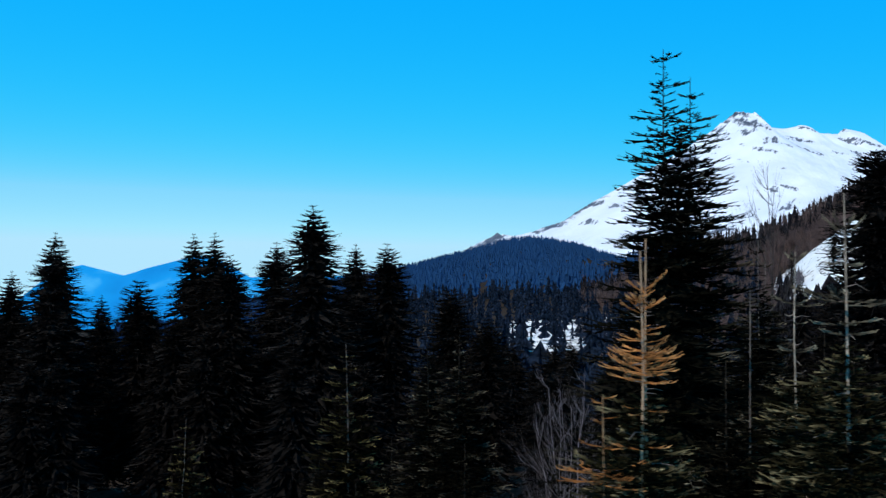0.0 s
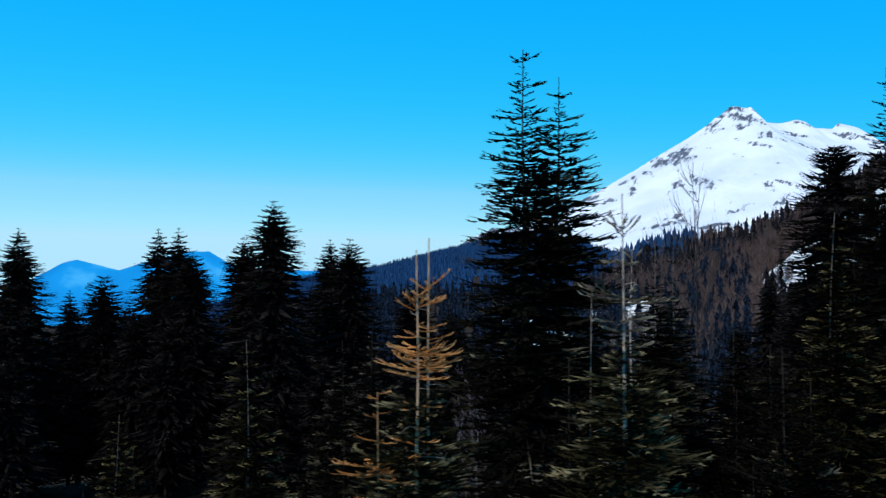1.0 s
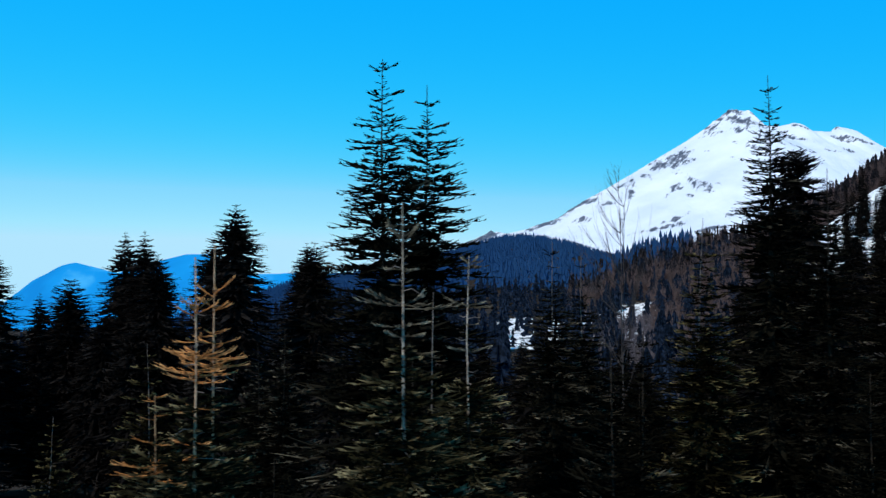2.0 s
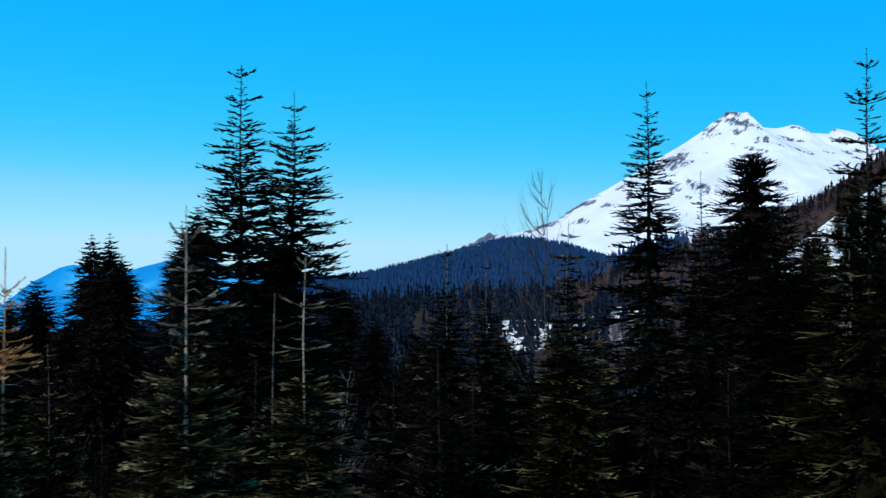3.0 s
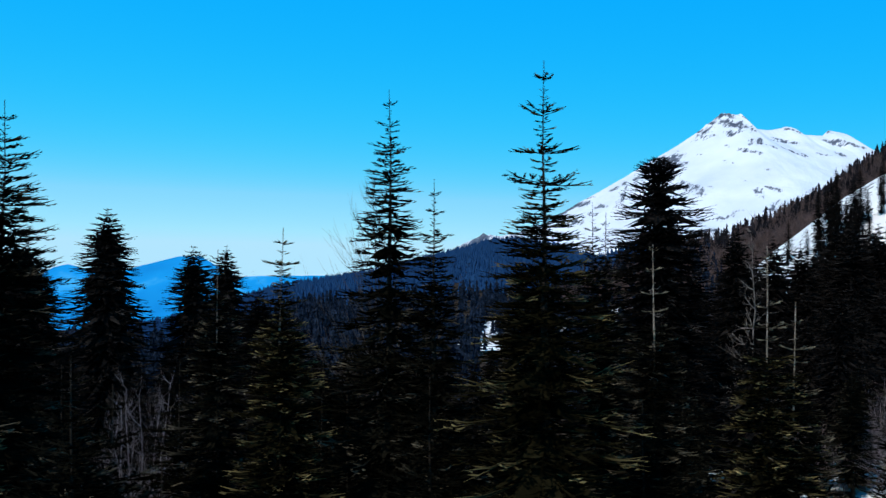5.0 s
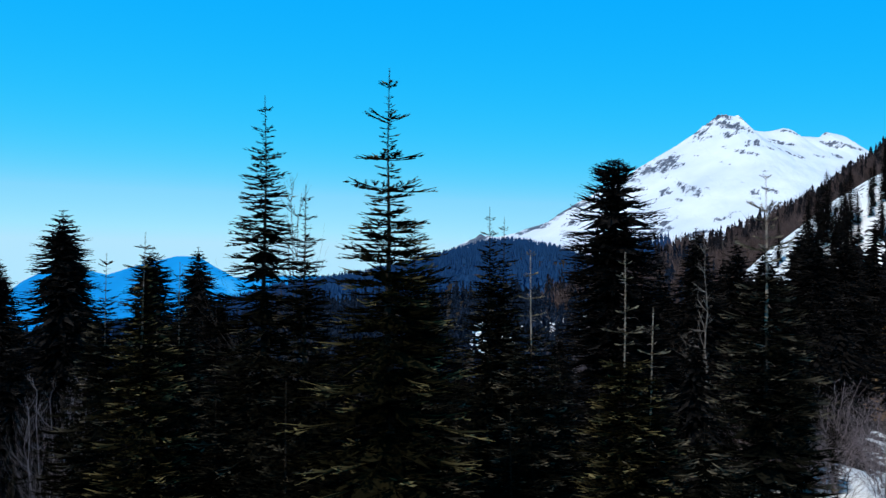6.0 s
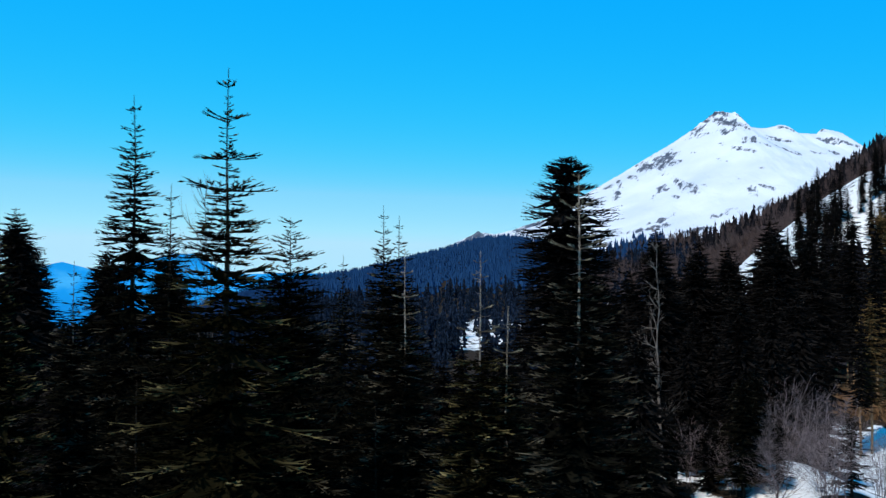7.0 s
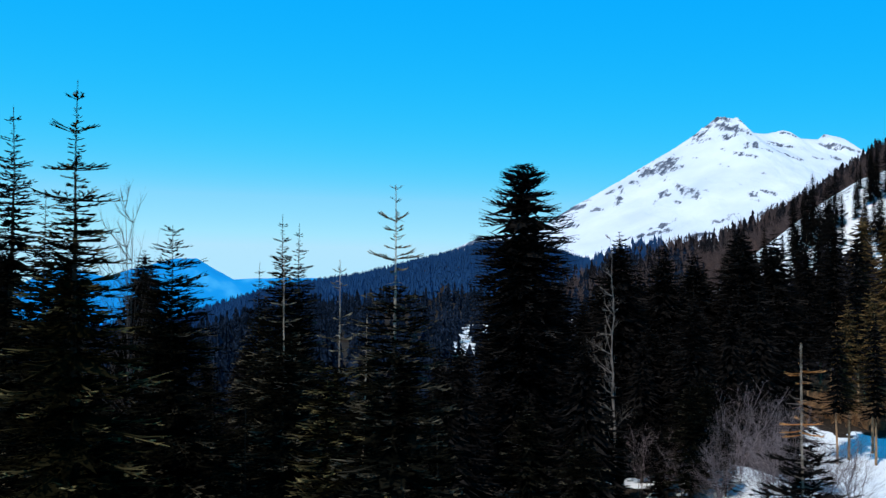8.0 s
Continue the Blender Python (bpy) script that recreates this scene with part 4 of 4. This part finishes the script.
for k, (x, y, top) in enumerate([(53.6, 86.2, 8.5), (55.4, 88.0, 10.5), (56.8, 85.4, 9.4), (58.6, 90.0, 12.0)]):
    # dry boughs; every second crown also has sunlight mixed into its brown
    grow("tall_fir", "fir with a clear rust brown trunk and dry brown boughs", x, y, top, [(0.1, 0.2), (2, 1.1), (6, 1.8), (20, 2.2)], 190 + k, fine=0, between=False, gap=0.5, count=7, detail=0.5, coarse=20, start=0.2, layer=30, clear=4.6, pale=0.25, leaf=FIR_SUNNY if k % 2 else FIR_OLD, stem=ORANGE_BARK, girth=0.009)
fill = np.random.default_rng(77)
for k in range(16):
    y = fill.uniform(57, 72)
    stand(int(fill.choice((7, 7, 7, 4))), 25.5 + (y * 0.36 - 9.5) * k / 16 + fill.uniform(-0.6, 0.6), y, fill.uniform(10.5, 14.0), fill.uniform(0, 360))
for k in range(30):
    x, y = -38 + 3.0 * k + fill.uniform(-1.5, 1.5), fill.uniform(68, 95)
    if x > 22:
        continue
    stand(int(fill.integers(4, 7)), x, y, float(np.interp(x, [-30, -4, 2, 20, 26, 50], [8.5, 7.5, 5.5, 5.5, 7.5, 11])) + fill.uniform(-1.5, 1.5), fill.uniform(0, 360))
for k in range(62):
    x, y = -34 + 1.45 * k + fill.uniform(-1.2, 1.2), fill.uniform(36, 66)
    if x > 24 and y < 58 or x > 38 or 19 < x < 28 and 40 < y < 54:
        continue
    stand(int(fill.integers(4, 7)), x, y, float(np.interp(x, [-30, -4, 1, 15, 20, 40], [9.5, 9.2, 7.8, 7.8, 9.2, 12])) + fill.uniform(-1.6, 1.2), fill.uniform(0, 360))

# ---- lower growth close to the ride ----
low_kinds = [grow("young_fir", "dense young fir with dark green boughs", -3.5, 15.0, 8.2, [(0.2, 0.2), (0.6, 0.45), (1.5, 0.9), (4, 1.6), (9, 1.9)], 161, gap=0.4, detail=1.2, coarse=2.5, pale=0.02),
             grow("young_fir", "dense young fir with dull green boughs", 6.0, 13.0, 9.4, [(0.2, 0.2), (0.6, 0.4), (1.5, 0.8), (4, 1.5), (9, 1.8)], 162, gap=0.4, detail=1.2, coarse=2.5, pale=0.02),
             grow("young_fir", "dense young fir with dark green boughs", 7.6, 19.0, 9.6, [(0.2, 0.15), (0.6, 0.35), (1.5, 0.8), (4, 1.5), (9, 1.8)], 163, gap=0.4, detail=1.2, coarse=2.5, pale=0.02)]
low_tops = [8.2, 9.4, 9.6]
for k in range(34):
    x, y = -9 + 0.79 * k + fill.uniform(-0.5, 0.5), fill.uniform(10.5, 26)
    kind = int(fill.integers(3))
    foot = float(ground_height(x, y)) - 0.15
    top = 12 - (fill.uniform(150, 300) * y / 1681) if x > 3 else 12 - (fill.uniform(290, 420) * y / 1681)
    s = (top - foot) / low_tops[kind]
    tagged(copy_thing(low_kinds[kind], pose(x, y, foot, 0, 0, fill.uniform(0, 360)) @ Matrix.Diagonal((s, s, s, 1))), group="young firs below the ride")

for x, y, top, kind in [(22.4, 35.0, 6.6, 0), (28.0, 40.5, 7.8, 1), (29.2, 42.5, 7.8, 2), (20.6, 38.0, 7.2, 2), (23.2, 40.5, 6.8, 0), (31.8, 38.2, 6.5, 1), (24.6, 39.5, 5.9, 2), (28.7, 42.2, 6.8, 0), (29.6, 40.6, 5.8, 2), (8.0, 20.5, 10.5, 1), (9.5, 22.6, 10.3, 0), (7.1, 23.2, 10.1, 2)]:
    foot = float(ground_height(x, y)) - 0.15
    s = (top - foot) / low_tops[kind]
    tagged(copy_thing(low_kinds[kind], pose(x, y, foot, 0, 0, fill.uniform(0, 360)) @ Matrix.Diagonal((1.5 * s, 1.5 * s, s, 1))), group="young firs below the ride")


# ---- firs on the open snow slope ----
slope = np.random.default_rng(88)
SLOPE = dict(fine=0, between=False, gap=0.5, count=7, detail=0.5, coarse=20, start=0.2, layer=30, clear=0.8, leaf=FIR_OLD)
SLOPE_CONE = [(0.1, 0.2), (2, 0.9), (6, 1.8), (14, 2.6)]
slope_kinds = []
for k in range(70):
    u = slope.uniform(0.40, 0.58) if k > 5 else slope.uniform(0.31, 0.40)
    r = slope.uniform(270, 350)
    y = MID[1] + r / math.sqrt(1 + u * u)
    x = MID[0] + u * (y - MID[1])
    foot = float(ground_height(x, y)) - 0.15
    tall = slope.uniform(9, 20) if k > 5 else slope.uniform(5, 9)
    if k % 22 < 2 and k < 22:
        slope_kinds.append((tagged(grow("fir_tree", "dark fir on the open snow slope", x, y, foot + 14.0, SLOPE_CONE, 300 + k, **SLOPE), group="firs on the open snow slope")))
        continue
    m = tall / 14.15
    tagged(copy_thing(slope_kinds[k % 2], pose(x, y, foot, 0, 0, slope.uniform(0, 360)) @ Matrix.Diagonal((m * slope.uniform(0.8, 1.1), m, m, 1))), group="firs on the open snow slope")


# ---- leafless trees ----
def limbs(rng, p, d, length, radius, depth, out, up=0.12, spread=0.55, kids=3, bend=0.10):
    """A limb that bends, and its twigs."""
    steps = 5 if depth else 3
    pts, q, v = [p], np.array(p, float), np.array(d, float)
    for _ in range(steps):
        v = v + rng.normal(0, bend, 3) + np.array([0, 0, up])
        v /= np.linalg.norm(v)
        q = q + v * length / steps
        pts.append(q)
    out.append(tube(pts, np.linspace(radius, radius * 0.35, steps + 1), 5 if depth > 1 else 3))
    if depth == 0:
        return
    for k in range(kids + int(rng.integers(0, 2))):
        i = int(rng.integers(2, steps + 1))
        w = pts[i] - pts[i - 1]
        w = w / np.linalg.norm(w) + rng.normal(0, spread, 3)
        limbs(rng, pts[i], w / np.linalg.norm(w), length * rng.uniform(0.4, 0.7), radius * (0.7 - 0.08 * i), depth - 1, out, up, spread, kids, bend)


def bare_tree(name, label, x, y, height, seed, stems=1, mat=GREY_BARK, girth=0.02, lean=0.1, first=0.3, kids=4, depth=2, spread=0.55, reach=0.4, up=0.12, sway=(0, 0), bias=(0, 0), bend=0.10, each=2, wobble=0.006, steep=0.55):
    rng = np.random.default_rng(seed)
    root = tagged(new(name), label, "bare tree")
    for _ in range(stems):
        tilt = rng.normal(0, lean, 2) + np.array(sway)
        h = height * rng.uniform(0.9, 1.0) if stems > 1 else height
        line = stem_line(rng, h, wobble * height)
        line[:, :2] += np.outer((line[:, 2] / h) ** 1.3 * h, tilt)
        line[:, :2] += rng.normal(0, 0.12, 2) * (stems > 1)
        bole = part("trunk", mesh("trunk", *tube(line, np.linspace(girth * h * 0.5, 0.006, len(line)), 7), mat, True), root)
        for i in range(len(line)):
            if line[i, 2] < first * h:
                continue
            for _ in range(each):
                out = []
                a = rng.uniform(0, 6.28)
                d = np.array([math.cos(a) + bias[0], math.sin(a) + bias[1], steep])
                limbs(rng, line[i], d / np.linalg.norm(d), reach * (h - line[i, 2] + 0.12 * h) * rng.uniform(0.6, 1.1), girth * h * 0.16, depth, out, up, kids=kids, spread=spread, bend=bend)
                part("limb", mesh("limb", *join(out), mat, True), bole)
    return put(root, x, y, float(ground_height(x, y)) - 0.1)


bare_tree("birch_tree", "slender leafless grey tree with a fan of fine twigs", 8.36, 24.87, 14.75, 201, stems=2, mat=DARK_TWIG, girth=0.0044, lean=0.012, first=0.56, kids=5, depth=1, spread=0.24, reach=0.4, up=0.16, sway=(-0.015, 0), bias=(-0.7, 0), bend=0.04, wobble=0.0015, steep=0.8, each=4)
bare_tree("old_bare_tree", "crooked grey leafless tree with short gnarled limbs", 25.75, 46.2, 12.6, 206, mat=LIMB_BARK, girth=0.013, lean=0.01, first=0.12, kids=4, spread=0.5, reach=0.15, up=0.1, sway=(-0.025, 0), bias=(-1.1, -0.2), bend=0.14, wobble=0.007, steep=0.6, each=3)
bare_tree("birch_tree", "small leafless birch with thin pale twigs", 2.5, 22.6, 9.7, 203, stems=7, mat=LICHEN_TWIG, girth=0.0032, lean=0.05, first=0.4, kids=4, depth=2, spread=0.36, reach=0.36, up=0.16, bend=0.07)
for k, (x, y, top) in enumerate([(27.2, 42.6, 5.6), (28.4, 44.9, 5.4), (28.9, 42.0, 4.6), (27.6, 46.4, 6.0)]):
    grow("young_fir", "small dark young fir on snowy ground", x, y, top, [(0.2, 0.15), (0.6, 0.4), (1.5, 0.75), (4, 1.2)], 190 + k, fine=1, gap=0.3, start=0.15, clear=0.35, leaf=FIR_OLD, pale=0.1)
for k, (x, y, h) in enumerate([(30.2, 42, 6.4), (31.4, 44.5, 7.4), (32.4, 43.0, 6.6), (30.9, 39.2, 5.8), (32.6, 41.0, 5.9), (34.0, 44.5, 6.2), (29.4, 40.6, 5.6), (33.4, 39.6, 5.4), (28.4, 37.2, 5.7), (30.0, 36.4, 5.9), (31.0, 37.6, 6.2), (32.8, 37.4, 5.6), (34.4, 39.0, 5.4), (35.6, 42.0, 5.2), (27.9, 41.4, 4.6), (26.6, 43.8, 5.2)]):
    bare_tree("bare_shrub", "purplish brown leafless shrub on snowy ground", x, y, h - float(ground_height(x, y)) + 0.2, 210 + k, stems=5, mat=SHRUB_TWIG, girth=0.009 if y > 38 else 0.015, lean=0.22, first=0.08, kids=4, depth=1, reach=0.62, each=2, spread=0.6, up=0.06, wobble=0.014)
